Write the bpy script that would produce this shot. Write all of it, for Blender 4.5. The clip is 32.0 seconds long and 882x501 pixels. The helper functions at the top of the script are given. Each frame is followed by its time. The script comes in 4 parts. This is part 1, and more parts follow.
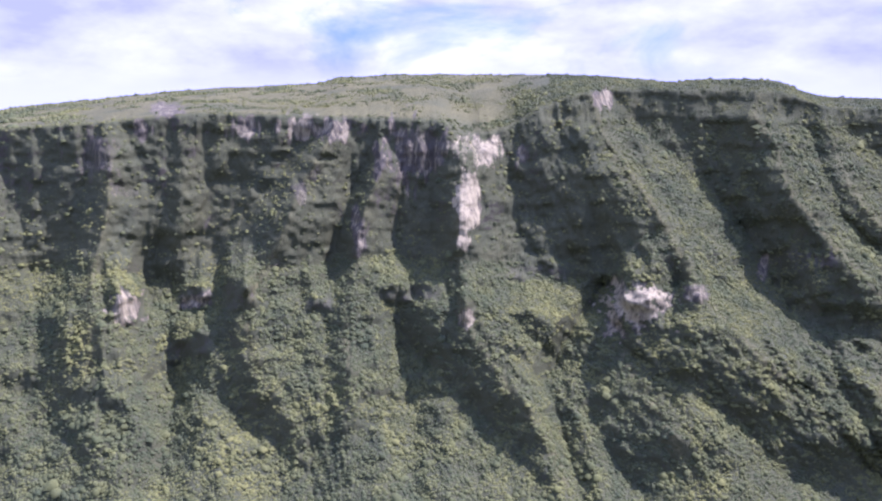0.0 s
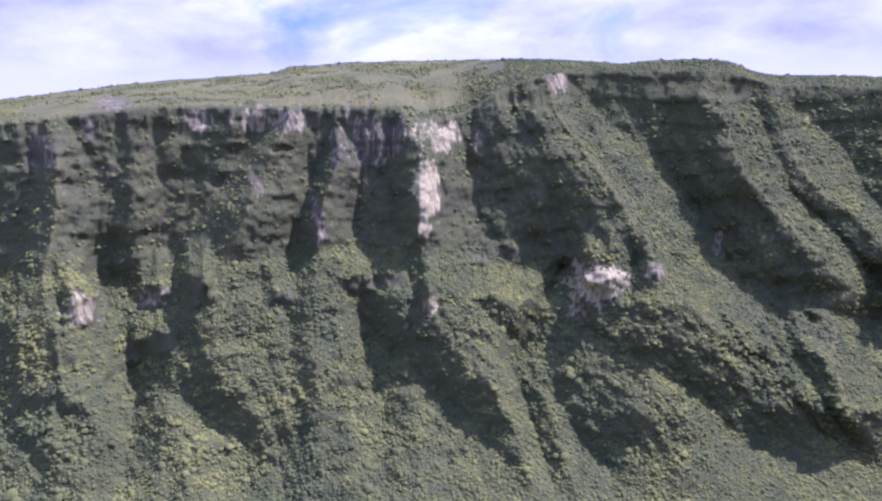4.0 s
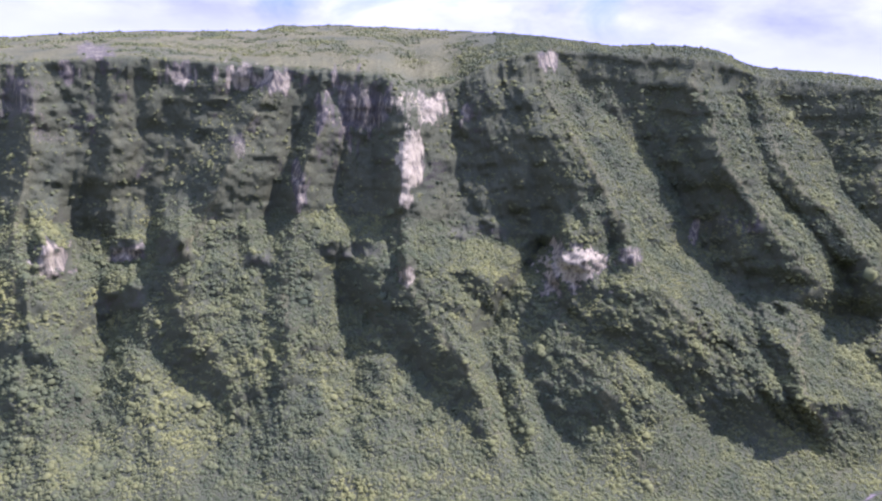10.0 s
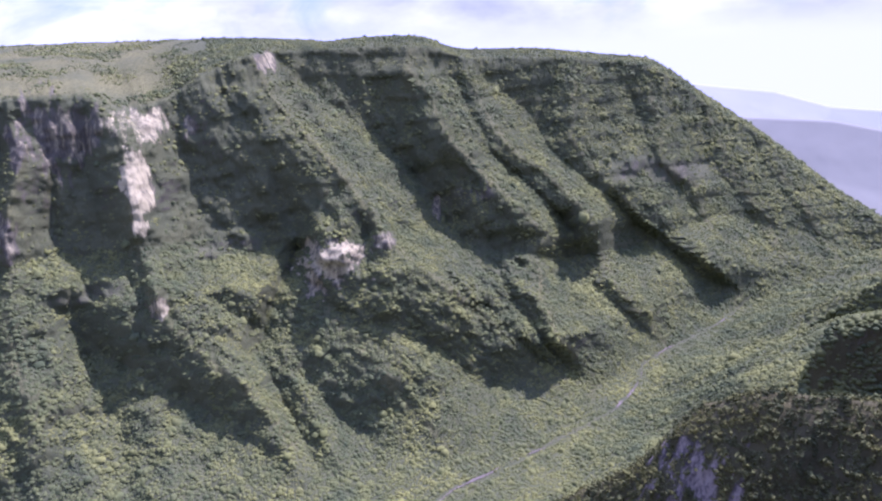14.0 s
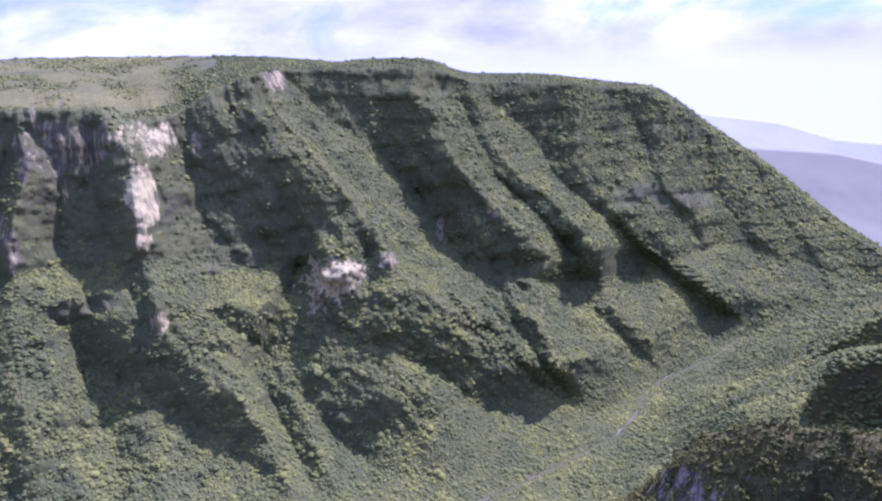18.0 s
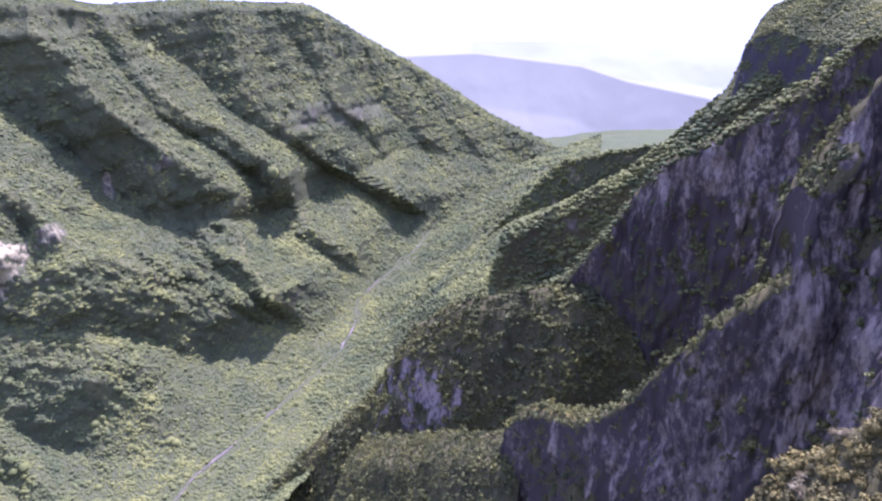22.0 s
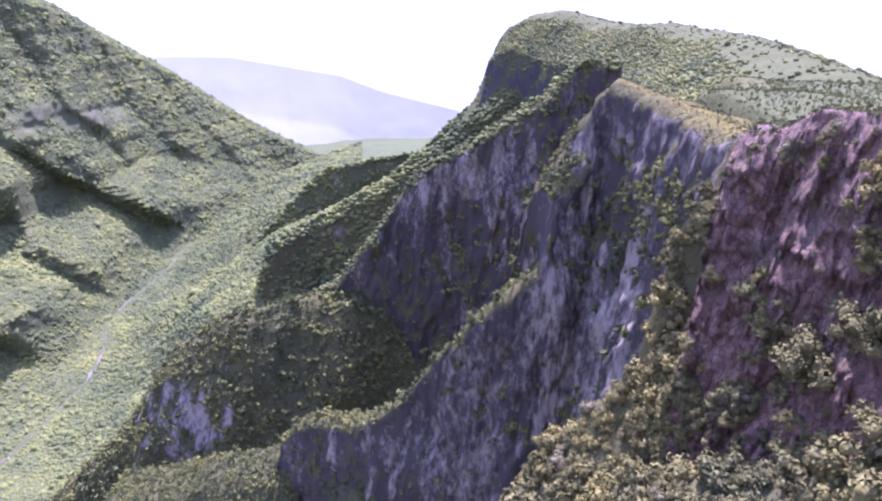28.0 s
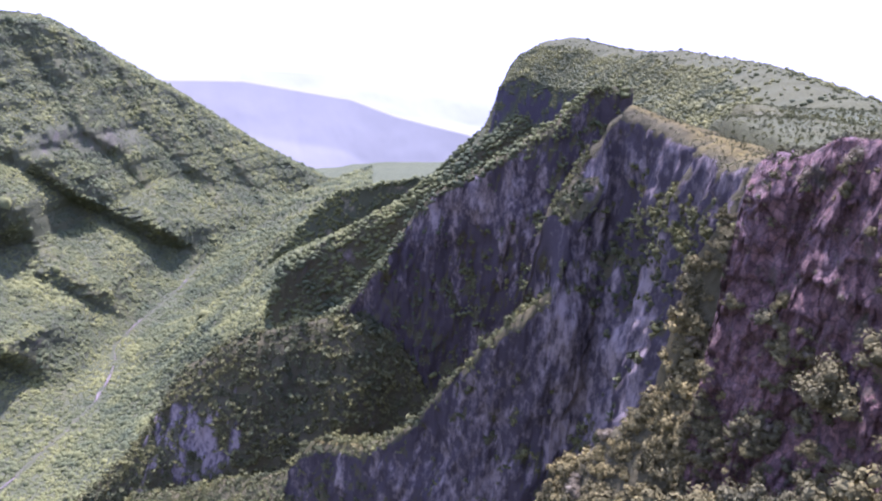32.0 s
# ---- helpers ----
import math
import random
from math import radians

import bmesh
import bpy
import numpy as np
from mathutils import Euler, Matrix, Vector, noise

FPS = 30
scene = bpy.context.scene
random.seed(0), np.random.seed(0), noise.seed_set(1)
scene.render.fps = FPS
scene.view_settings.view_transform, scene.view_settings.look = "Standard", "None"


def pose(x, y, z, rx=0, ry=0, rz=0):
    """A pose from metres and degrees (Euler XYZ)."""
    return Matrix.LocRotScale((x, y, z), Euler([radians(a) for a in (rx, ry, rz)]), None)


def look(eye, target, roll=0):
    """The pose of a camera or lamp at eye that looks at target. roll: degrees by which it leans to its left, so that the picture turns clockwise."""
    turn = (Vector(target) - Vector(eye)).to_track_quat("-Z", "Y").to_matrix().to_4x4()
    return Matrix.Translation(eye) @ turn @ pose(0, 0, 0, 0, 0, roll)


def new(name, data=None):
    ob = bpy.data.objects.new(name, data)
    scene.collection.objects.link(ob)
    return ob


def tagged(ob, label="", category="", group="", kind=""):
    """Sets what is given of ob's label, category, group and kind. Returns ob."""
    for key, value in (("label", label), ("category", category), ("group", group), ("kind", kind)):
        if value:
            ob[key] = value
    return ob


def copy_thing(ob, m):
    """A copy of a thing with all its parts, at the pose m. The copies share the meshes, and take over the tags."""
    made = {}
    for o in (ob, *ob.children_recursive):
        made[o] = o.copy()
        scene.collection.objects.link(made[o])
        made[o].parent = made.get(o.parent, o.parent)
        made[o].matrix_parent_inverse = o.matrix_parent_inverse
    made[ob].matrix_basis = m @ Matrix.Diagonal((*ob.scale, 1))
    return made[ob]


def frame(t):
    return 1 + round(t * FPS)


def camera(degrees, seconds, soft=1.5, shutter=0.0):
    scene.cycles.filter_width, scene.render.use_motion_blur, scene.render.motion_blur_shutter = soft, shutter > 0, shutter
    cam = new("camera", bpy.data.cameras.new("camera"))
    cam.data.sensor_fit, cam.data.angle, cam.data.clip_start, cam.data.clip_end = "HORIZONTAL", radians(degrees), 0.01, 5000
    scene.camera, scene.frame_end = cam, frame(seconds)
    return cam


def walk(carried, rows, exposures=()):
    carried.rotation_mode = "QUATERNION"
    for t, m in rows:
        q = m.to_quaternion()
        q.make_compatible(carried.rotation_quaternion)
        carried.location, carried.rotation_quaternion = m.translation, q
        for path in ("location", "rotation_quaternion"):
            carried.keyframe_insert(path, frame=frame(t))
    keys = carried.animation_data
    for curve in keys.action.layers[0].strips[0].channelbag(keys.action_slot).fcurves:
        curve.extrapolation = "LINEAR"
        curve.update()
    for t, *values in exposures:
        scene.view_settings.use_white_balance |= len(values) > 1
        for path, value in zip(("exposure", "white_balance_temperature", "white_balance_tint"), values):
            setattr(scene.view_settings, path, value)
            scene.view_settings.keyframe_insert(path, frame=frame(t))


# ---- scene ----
# ---------------------------------------------------------------- camera
cam = camera(66.3, 32.0, soft=2.4)
EYE = (0.0, 0.0, 820.0)
ROWS = [(0, 0.18, -13.01, 0.13), (0.5, 0.55, -15.41, 0.23), (1, 0.93, -16.00, 0.04), (1.5, 1.48, -16.28, -3.03), (2, 1.86, -16.82, -2.64), (2.5, 2.37, -16.19, -2.32), (4.5, 3.93, -13.88, -0.82), (5, 4.38, -13.07, -0.40), (5.5, 4.75, -9.51, 0.01), (6, 5.04, -9.00, 0.62), (6.5, 5.09, -9.96, 0.95), (7, 5.13, -14.04, 1.16), (7.5, 5.28, -17.58, 1.54), (8, 5.56, -15.91, 1.79), (8.5, 5.61, -16.76, 2.10), (9, 5.43, -21.49, 2.53), (9.5, 5.40, -19.85, 2.52), (10, 5.39, -16.45, 2.72), (10.5, 5.42, -14.12, 2.02), (11, 5.69, -13.13, 1.00), (11.5, 6.99, -13.91, -6.64), (12, 10.53, -15.36, -7.32), (12.5, 21.11, -16.90, -5.65), (13, 28.52, -17.15, -4.02), (13.5, 26.99, -17.15, -3.29), (14, 26.59, -16.62, -2.79), (14.5, 27.10, -16.17, -2.36), (15, 26.60, -16.00, -2.28), (15.5, 26.55, -15.45, -2.17), (17.5, 26.33, -14.76, -1.65), (18, 26.44, -14.79, -1.27), (18.5, 26.35, -14.75, -0.98), (19, 27.31, -14.82, -3.81), (19.5, 28.89, -15.28, -5.54), (20, 30.23, -18.72, -6.40), (20.5, 32.90, -17.84, -8.26), (21, 35.54, -18.20, -8.63), (21.5, 39.86, -19.57, -7.29), (22, 52.64, -22.37, -5.26), (22.5, 62.17, -25.26, -4.99), (23, 68.85, -29.27, -4.02), (23.5, 74.40, -30.00, -3.20), (24, 74.44, -28.45, -3.44), (24.5, 75.06, -27.10, -2.29), (25, 75.02, -25.57, -1.73), (25.5, 74.71, -25.07, -1.02), (27.5, 74.16, -22.99, 0.24), (28, 73.95, -22.64, 0.23), (28.5, 73.92, -22.13, 0.39), (29, 73.80, -21.62, 0.32), (29.5, 73.62, -21.46, 0.29), (30, 73.56, -20.83, 0.20), (30.5, 73.44, -20.69, 0.28), (31, 73.33, -20.39, 0.17), (31.5, 73.31, -20.26, 0.29), (32, 73.16, -20.61, 0.47)]


def aim(t, yaw, pitch, roll):
    """A slow drift of the aircraft near the end of the flight, and its turn."""
    k = min(max((t - 22.5) / 9.5, 0.0), 1.0)
    spot = pose(EYE[0] - 1.3 * k, EYE[1] + 5.2 * k, EYE[2])
    return spot @ pose(0, 0, 0, 0, 0, -yaw) @ pose(0, 0, 0, 90 + pitch, 0, 0) @ pose(0, 0, 0, 0, 0, roll)


walk(cam, [(r[0], aim(*r)) for r in ROWS], [(0, 1.36, 4760, 62), (6, 1.2, 4760, 62), (11, 1.4, 4760, 62), (19, 1.4, 4760, 62), (21.5, 1.68, 4760, 62), (23.2, 2.3, 4760, 62), (25.5, 2.35, 4760, 62), (28, 2.3, 4760, 62), (32, 1.95, 4760, 62)])

# ---------------------------------------------------------------- sky and sun
SUN_YAW, SUN_UP = 76.0, 57.0          # degrees, clockwise from +y
world = bpy.data.worlds.new("sky")
scene.world = world
world.use_nodes = True
nt = world.node_tree
nt.nodes.clear()


def node(tree, kind, **values):
    n = tree.nodes.new(kind)
    for k, v in values.items():
        if k in n.inputs:
            n.inputs[k].default_value = v
    return n


sky = nt.nodes.new("ShaderNodeTexSky")
sky.sky_type = "NISHITA"
sky.sun_disc = False
sky.sun_elevation = radians(SUN_UP)
sky.sun_rotation = radians(SUN_YAW)
sky.altitude = 900
sky.dust_density = 3.0
coord = nt.nodes.new("ShaderNodeTexCoord")
stretch = nt.nodes.new("ShaderNodeMapping")
stretch.inputs["Scale"].default_value = (2.0, 2.0, 4.8)
nt.links.new(coord.outputs["Generated"], stretch.inputs["Vector"])
puffs = node(nt, "ShaderNodeTexNoise", Scale=1.5, Detail=10.0, Roughness=0.58, Distortion=0.5)
nt.links.new(stretch.outputs[0], puffs.inputs["Vector"])
cover = nt.nodes.new("ShaderNodeValToRGB")
cover.color_ramp.elements[0].position, cover.color_ramp.elements[1].position = 0.33, 0.46
cover.color_ramp.elements[0].color = (0, 0, 0, 1)
nt.links.new(puffs.outputs["Fac"], cover.inputs["Fac"])
shade = node(nt, "ShaderNodeTexNoise", Scale=2.4, Detail=6.0, Roughness=0.55)
nt.links.new(stretch.outputs[0], shade.inputs["Vector"])
tone = nt.nodes.new("ShaderNodeValToRGB")
tone.color_ramp.elements[0].position, tone.color_ramp.elements[1].position = 0.35, 0.62
tone.color_ramp.elements[0].color = (1.28, 1.36, 1.40, 1)
tone.color_ramp.elements[1].color = (2.35, 2.42, 2.44, 1)
nt.links.new(shade.outputs["Fac"], tone.inputs["Fac"])
mix = nt.nodes.new("ShaderNodeMix")
mix.data_type = "RGBA"
# the clouds lie round the horizon; overhead the sky is more open
height = nt.nodes.new("ShaderNodeSeparateXYZ")
nt.links.new(coord.outputs["Generated"], height.inputs[0])
open_sky = nt.nodes.new("ShaderNodeMapRange")
open_sky.interpolation_type = "SMOOTHSTEP"
for key, value in (("From Min", 0.25), ("From Max", 0.65), ("To Min", 1.0), ("To Max", 0.3)):
    open_sky.inputs[key].default_value = value
nt.links.new(height.outputs["Z"], open_sky.inputs["Value"])
cloudy = nt.nodes.new("ShaderNodeMath")
cloudy.operation = "MULTIPLY"
nt.links.new(cover.outputs["Color"], cloudy.inputs[0])
nt.links.new(open_sky.outputs["Result"], cloudy.inputs[1])
nt.links.new(cloudy.outputs[0], mix.inputs["Factor"])
blue = nt.nodes.new("ShaderNodeVectorMath")
blue.operation = "MULTIPLY"
blue.inputs[1].default_value = (0.20, 0.255, 0.34)
nt.links.new(sky.outputs["Color"], blue.inputs[0])
nt.links.new(blue.outputs["Vector"], mix.inputs["A"])
nt.links.new(tone.outputs["Color"], mix.inputs["B"])
# a cloudy sky is about three times as bright overhead as at the horizon
split = nt.nodes.new("ShaderNodeSeparateXYZ")
nt.links.new(coord.outputs["Generated"], split.inputs[0])
dome = nt.nodes.new("ShaderNodeMapRange")
for key, value in (("From Min", 0.12), ("From Max", 1.0), ("To Min", 1.0), ("To Max", 3.3)):
    dome.inputs[key].default_value = value
nt.links.new(split.outputs["Z"], dome.inputs["Value"])
bright = nt.nodes.new("ShaderNodeVectorMath")
bright.operation = "SCALE"
nt.links.new(mix.outputs["Result"], bright.inputs[0])
nt.links.new(dome.outputs["Result"], bright.inputs["Scale"])
back = node(nt, "ShaderNodeBackground", Strength=0.19)
# near the horizon, and below it, the pale haze over the coast
low = nt.nodes.new("ShaderNodeMapRange")
low.interpolation_type = "SMOOTHSTEP"
for key, value in (("From Min", 0.06), ("From Max", -0.01), ("To Min", 0.0), ("To Max", 1.0)):
    low.inputs[key].default_value = value
nt.links.new(split.outputs["Z"], low.inputs["Value"])
veil = nt.nodes.new("ShaderNodeMix")
veil.data_type = "RGBA"
veil.inputs["B"].default_value = (2.0, 2.08, 2.15, 1)
nt.links.new(low.outputs["Result"], veil.inputs["Factor"])
nt.links.new(bright.outputs["Vector"], veil.inputs["A"])
nt.links.new(veil.outputs["Result"], back.inputs["Color"])
wout = nt.nodes.new("ShaderNodeOutputWorld")
nt.links.new(back.outputs[0], wout.inputs["Surface"])

sun = new("sun", bpy.data.lights.new("sun", "SUN"))
sun.data.energy, sun.data.angle, sun.data.color = 5.0, radians(0.6), (1.0, 0.91, 0.74)
ray_from = Vector((math.sin(radians(SUN_YAW)) * math.cos(radians(SUN_UP)), math.cos(radians(SUN_YAW)) * math.cos(radians(SUN_UP)), math.sin(radians(SUN_UP))))
sun.matrix_world = look(ray_from * 3000 + Vector((0, 0, 800)), (0, 0, 800))

# ---------------------------------------------------------------- noise and mesh helpers
rng = np.random.default_rng(7)
TABLE = rng.random(65536)


def vnoise(p):
    """Smooth value noise, 0 to 1, at points of shape (n, 3)."""
    f = np.floor(p)
    w = p - f
    w = w * w * (3 - 2 * w)
    i = f.astype(np.int64)
    total = np.zeros(len(p))
    for dx in (0, 1):
        for dy in (0, 1):
            for dz in (0, 1):
                h = ((i[:, 0] + dx) * 73856093 ^ (i[:, 1] + dy) * 19349663 ^ (i[:, 2] + dz) * 83492791) & 65535
                total += TABLE[h] * (w[:, 0] if dx else 1 - w[:, 0]) * (w[:, 1] if dy else 1 - w[:, 1]) * (w[:, 2] if dz else 1 - w[:, 2])
    return total


def fbm(p, scale, octaves=4, gain=0.5):
    """Fractal noise about zero, in -1 to 1; scale: size of the largest lumps in metres (one number, or one for each axis)."""
    p = p / np.asarray(scale, float)
    amp, total, norm = 1.0, 0.0, 0.0
    for k in range(octaves):
        total = total + amp * (vnoise(p + 17.3 * k) * 2 - 1)
        norm += amp
        amp *= gain
        p = p * 2.03
    return total / norm * 1.6


def grid_normals(P):
    du = np.gradient(P, axis=0)
    dv = np.gradient(P, axis=1)
    n = np.cross(du, dv)
    return n / (np.linalg.norm(n, axis=2, keepdims=True) + 1e-9)


def mesh_from(name, verts, faces, smooth=True):
    """A mesh from arrays of vertices (n, 3) and faces (m, k)."""
    me = bpy.data.meshes.new(name)
    n, k = faces.shape
    me.vertices.add(len(verts))
    me.vertices.foreach_set("co", np.ascontiguousarray(verts, np.float32).ravel())
    me.loops.add(n * k)
    me.loops.foreach_set("vertex_index", np.ascontiguousarray(faces, np.int32).ravel())
    me.polygons.add(n)
    me.polygons.foreach_set("loop_start", np.arange(0, n * k, k, dtype=np.int32))
    me.polygons.foreach_set("loop_total", np.full(n, k, np.int32))
    me.polygons.foreach_set("use_smooth", np.full(n, smooth))
    me.update(calc_edges=True)
    return me


def set_mask(me, name, values):
    me.attributes.new(name, "FLOAT", "POINT").data.foreach_set("value", np.ascontiguousarray(values, np.float32).ravel())


def sheet(name, P, material, parent=None, masks=None):
    """A grid of points (nu, nv, 3) as one mesh object."""
    nu, nv, _ = P.shape
    ix = np.arange(nu * nv).reshape(nu, nv)
    q = np.stack([ix[:-1, :-1], ix[1:, :-1], ix[1:, 1:], ix[:-1, 1:]], -1).reshape(-1, 4)
    me = mesh_from(name, P.reshape(-1, 3), q)
    for key, values in (masks or {}).items():
        set_mask(me, key, values)
    me.materials.append(material)
    ob = new(name, me)
    ob.parent = parent
    return ob


# ---------------------------------------------------------------- materials
def material(name):
    m = bpy.data.materials.new(name)
    m.use_nodes = True
    t = m.node_tree
    return m, t, t.nodes["Principled BSDF"]


def ramp(t, source, stops):
    r = t.nodes.new("ShaderNodeValToRGB")
    e = r.color_ramp.elements
    while len(e) < len(stops):
        e.new(0.5)
    for k, (at, c) in enumerate(stops):
        e[k].position, e[k].color = at, (*c, 1)
    t.links.new(source, r.inputs["Fac"])
    return r.outputs["Color"]


def noise_node(t, scale, detail=6.0, rough=0.6, stretch=None):
    c = t.nodes.new("ShaderNodeTexCoord")
    n = node(t, "ShaderNodeTexNoise", Scale=scale, Detail=detail, Roughness=rough)
    if stretch:
        m = t.nodes.new("ShaderNodeMapping")
        m.inputs["Scale"].default_value = stretch
        t.links.new(c.outputs["Object"], m.inputs["Vector"])
        t.links.new(m.outputs[0], n.inputs["Vector"])
    else:
        t.links.new(c.outputs["Object"], n.inputs["Vector"])
    return n.outputs["Fac"]


def blend(t, fac, a, b, mode="MIX"):
    m = t.nodes.new("ShaderNodeMix")
    m.data_type, m.blend_type = "RGBA", mode
    for key, v in (("Factor", fac), ("A", a), ("B", b)):
        if isinstance(v, (int, float)):
            m.inputs[key].default_value = v
        elif isinstance(v, tuple):
            m.inputs[key].default_value = (*v, 1)
        else:
            t.links.new(v, m.inputs[key])
    return m.outputs["Result"]


def attr(t, name):
    a = t.nodes.new("ShaderNodeAttribute")
    a.attribute_name = name
    return a.outputs["Fac"]


def bump(t, bsdf, source, strength, distance):
    b = node(t, "ShaderNodeBump", Strength=strength, Distance=distance)
    t.links.new(source, b.inputs["Height"])
    t.links.new(b.outputs[0], bsdf.inputs["Normal"])


def terrain_material(name, grass, under, rock_dark, rock_pale, fine=1.0, rough=0.85, tall=0.16, relief=0.9):
    """Forest floor, rock and grass, told apart by the masks of the sheet."""
    m, t, b = material(name)
    lumps = noise_node(t, 0.012, 8, 0.62)
    leafy = noise_node(t, 0.16 * fine, 6, 0.65)
    green = blend(t, leafy, tuple(c * 0.55 for c in under), tuple(min(1, c * 1.5) for c in under))
    green = blend(t, ramp(t, lumps, [(0.35, (0, 0, 0)), (0.7, (1, 1, 1))]), green, blend(t, 0.35, green, grass))
    meadow = blend(t, ramp(t, noise_node(t, 0.09 * fine, 9, 0.75), [(0.35, (0, 0, 0)), (0.65, (1, 1, 1))]), tuple(c * 0.45 for c in grass), tuple(c * 1.5 for c in grass))
    green = blend(t, attr(t, "grass"), green, meadow)
    streak = noise_node(t, 0.05 * fine, 9, 0.68, (1.0, 1.0, tall))
    crack = noise_node(t, 0.22 * fine, 8, 0.7, (1.0, 1.0, min(1.0, tall * 2.5)))
    dark = blend(t, crack, tuple(c * 0.5 for c in rock_dark), tuple(c * 1.5 for c in rock_dark))
    pale = blend(t, crack, tuple(c * 0.7 for c in rock_pale), tuple(min(1, c * 1.25) for c in rock_pale))
    whiteness = t.nodes.new("ShaderNodeMath")
    whiteness.operation = "ADD"
    t.links.new(attr(t, "pale"), whiteness.inputs[0])
    t.links.new(streak, whiteness.inputs[1])
    stone = blend(t, ramp(t, whiteness.outputs[0], [(0.65, (0, 0, 0)), (0.88, (1, 1, 1))]), dark, pale)
    edge = t.nodes.new("ShaderNodeMath")
    edge.operation = "ADD"
    t.links.new(attr(t, "rock"), edge.inputs[0])
    t.links.new(crack, edge.inputs[1])
    bare = ramp(t, edge.outputs[0], [(0.86, (0, 0, 0)), (1.05, (1, 1, 1))])
    t.links.new(blend(t, bare, green, stone), b.inputs["Base Color"])
    b.inputs["Roughness"].default_value = rough
    b.inputs["Specular IOR Level"].default_value = 0.025
    bump(t, b, blend(t, bare, leafy, crack), relief, 3.0 / fine)
    return m


def foliage_material(name, dark, light, hue_scale=0.02):
    m, t, b = material(name)
    g = t.nodes.new("ShaderNodeNewGeometry")
    own = blend(t, g.outputs["Random Per Island"], dark, light)
    patch = ramp(t, noise_node(t, hue_scale, 5, 0.6), [(0.35, (0.74, 0.78, 0.82)), (0.7, (1.22, 1.18, 0.97))])
    stand = ramp(t, noise_node(t, hue_scale * 0.25, 4, 0.6), [(0.38, (0.78, 0.82, 0.85)), (0.64, (1.25, 1.2, 1.0))])
    patch = blend(t, 1.0, patch, stand, "MULTIPLY")
    leafy = ramp(t, noise_node(t, 0.9, 4, 0.7), [(0.3, (0.9, 0.9, 0.9)), (0.7, (1.08, 1.08, 1.08))])
    t.links.new(blend(t, 1.0, blend(t, 1.0, own, patch, "MULTIPLY"), leafy, "MULTIPLY"), b.inputs["Base Color"])
    b.inputs["Roughness"].default_value = 0.8
    b.inputs["Specular IOR Level"].default_value = 0.025
    bump(t, b, noise_node(t, 0.8, 4, 0.7), 0.5, 0.6)
    return m


WALL = terrain_material("canyon_wall", (0.100, 0.097, 0.034), (0.056, 0.062, 0.027), (0.072, 0.066, 0.040), (0.30, 0.265, 0.125), 1.8)
NEAR = terrain_material("near_cliff", (0.088, 0.073, 0.017), (0.056, 0.053, 0.022), (0.056, 0.048, 0.038), (0.225, 0.19, 0.13), 4.0, 0.85, 0.5)
MEADOW = terrain_material("plateau_meadow", (0.062, 0.062, 0.020), (0.055, 0.062, 0.024), (0.05, 0.045, 0.04), (0.2, 0.18, 0.15), 4.0)


def plain_material(name, low, high, scale):
    """Far land: little contrast, soft patches; low and high have the haze mixed in."""
    m, t, s = material(name)
    t.links.new(blend(t, noise_node(t, scale, 6, 0.6), low, high), s.inputs["Base Color"])
    s.inputs["Roughness"].default_value = 0.95
    s.inputs["Specular IOR Level"].default_value = 0.1
    return m


def broken_rock(name, dark, pale, moss):
    """Fractured basalt: blocks with dark joints, blotches of lichen and thin moss."""
    m, t, s = material(name)
    c = t.nodes.new("ShaderNodeTexCoord")
    warp = noise_node(t, 0.35, 4, 0.6)
    move = t.nodes.new("ShaderNodeVectorMath")
    move.operation = "MULTIPLY_ADD"
    move.inputs[1].default_value = (1, 1, 0.75)
    t.links.new(c.outputs["Object"], move.inputs[0])
    t.links.new(warp, move.inputs[2])
    joints = t.nodes.new("ShaderNodeTexVoronoi")
    joints.feature = "DISTANCE_TO_EDGE"
    joints.inputs["Scale"].default_value = 0.55
    t.links.new(move.outputs[0], joints.inputs["Vector"])
    cells = t.nodes.new("ShaderNodeTexVoronoi")
    cells.inputs["Scale"].default_value = 0.55
    t.links.new(move.outputs[0], cells.inputs["Vector"])
    grain = noise_node(t, 1.6, 8, 0.72)
    blotch = noise_node(t, 0.16, 7, 0.7)
    stone = blend(t, ramp(t, grain, [(0.36, (0, 0, 0)), (0.66, (1, 1, 1))]), dark, tuple(k * 2.0 for k in dark))
    grey = t.nodes.new("ShaderNodeRGBToBW")
    t.links.new(cells.outputs["Color"], grey.inputs[0])
    stone = blend(t, 0.6, stone, blend(t, 1.0, stone, grey.outputs[0], "MULTIPLY"))
    stone = blend(t, ramp(t, blotch, [(0.50, (0, 0, 0)), (0.66, (0.4, 0.4, 0.4))]), stone, pale)
    stone = blend(t, ramp(t, joints.outputs["Distance"], [(0.0, (0.8, 0.8, 0.8)), (0.10, (0, 0, 0))]), stone, tuple(k * 0.3 for k in dark))
    green = ramp(t, noise_node(t, 0.11, 7, 0.7), [(0.56, (0, 0, 0)), (0.66, (0.9, 0.9, 0.9))])
    t.links.new(blend(t, green, stone, blend(t, grain, tuple(k * 0.5 for k in moss), tuple(k * 1.5 for k in moss))), s.inputs["Base Color"])
    s.inputs["Roughness"].default_value = 0.8
    s.inputs["Specular IOR Level"].default_value = 0.2
    high = t.nodes.new("ShaderNodeMath")
    high.operation = "MULTIPLY_ADD"
    high.inputs[1].default_value = 0.6
    t.links.new(joints.outputs["Distance"], high.inputs[0])
    t.links.new(grain, high.inputs[2])
    bump(t, s, high.outputs[0], 1.0, 0.9)
    return m


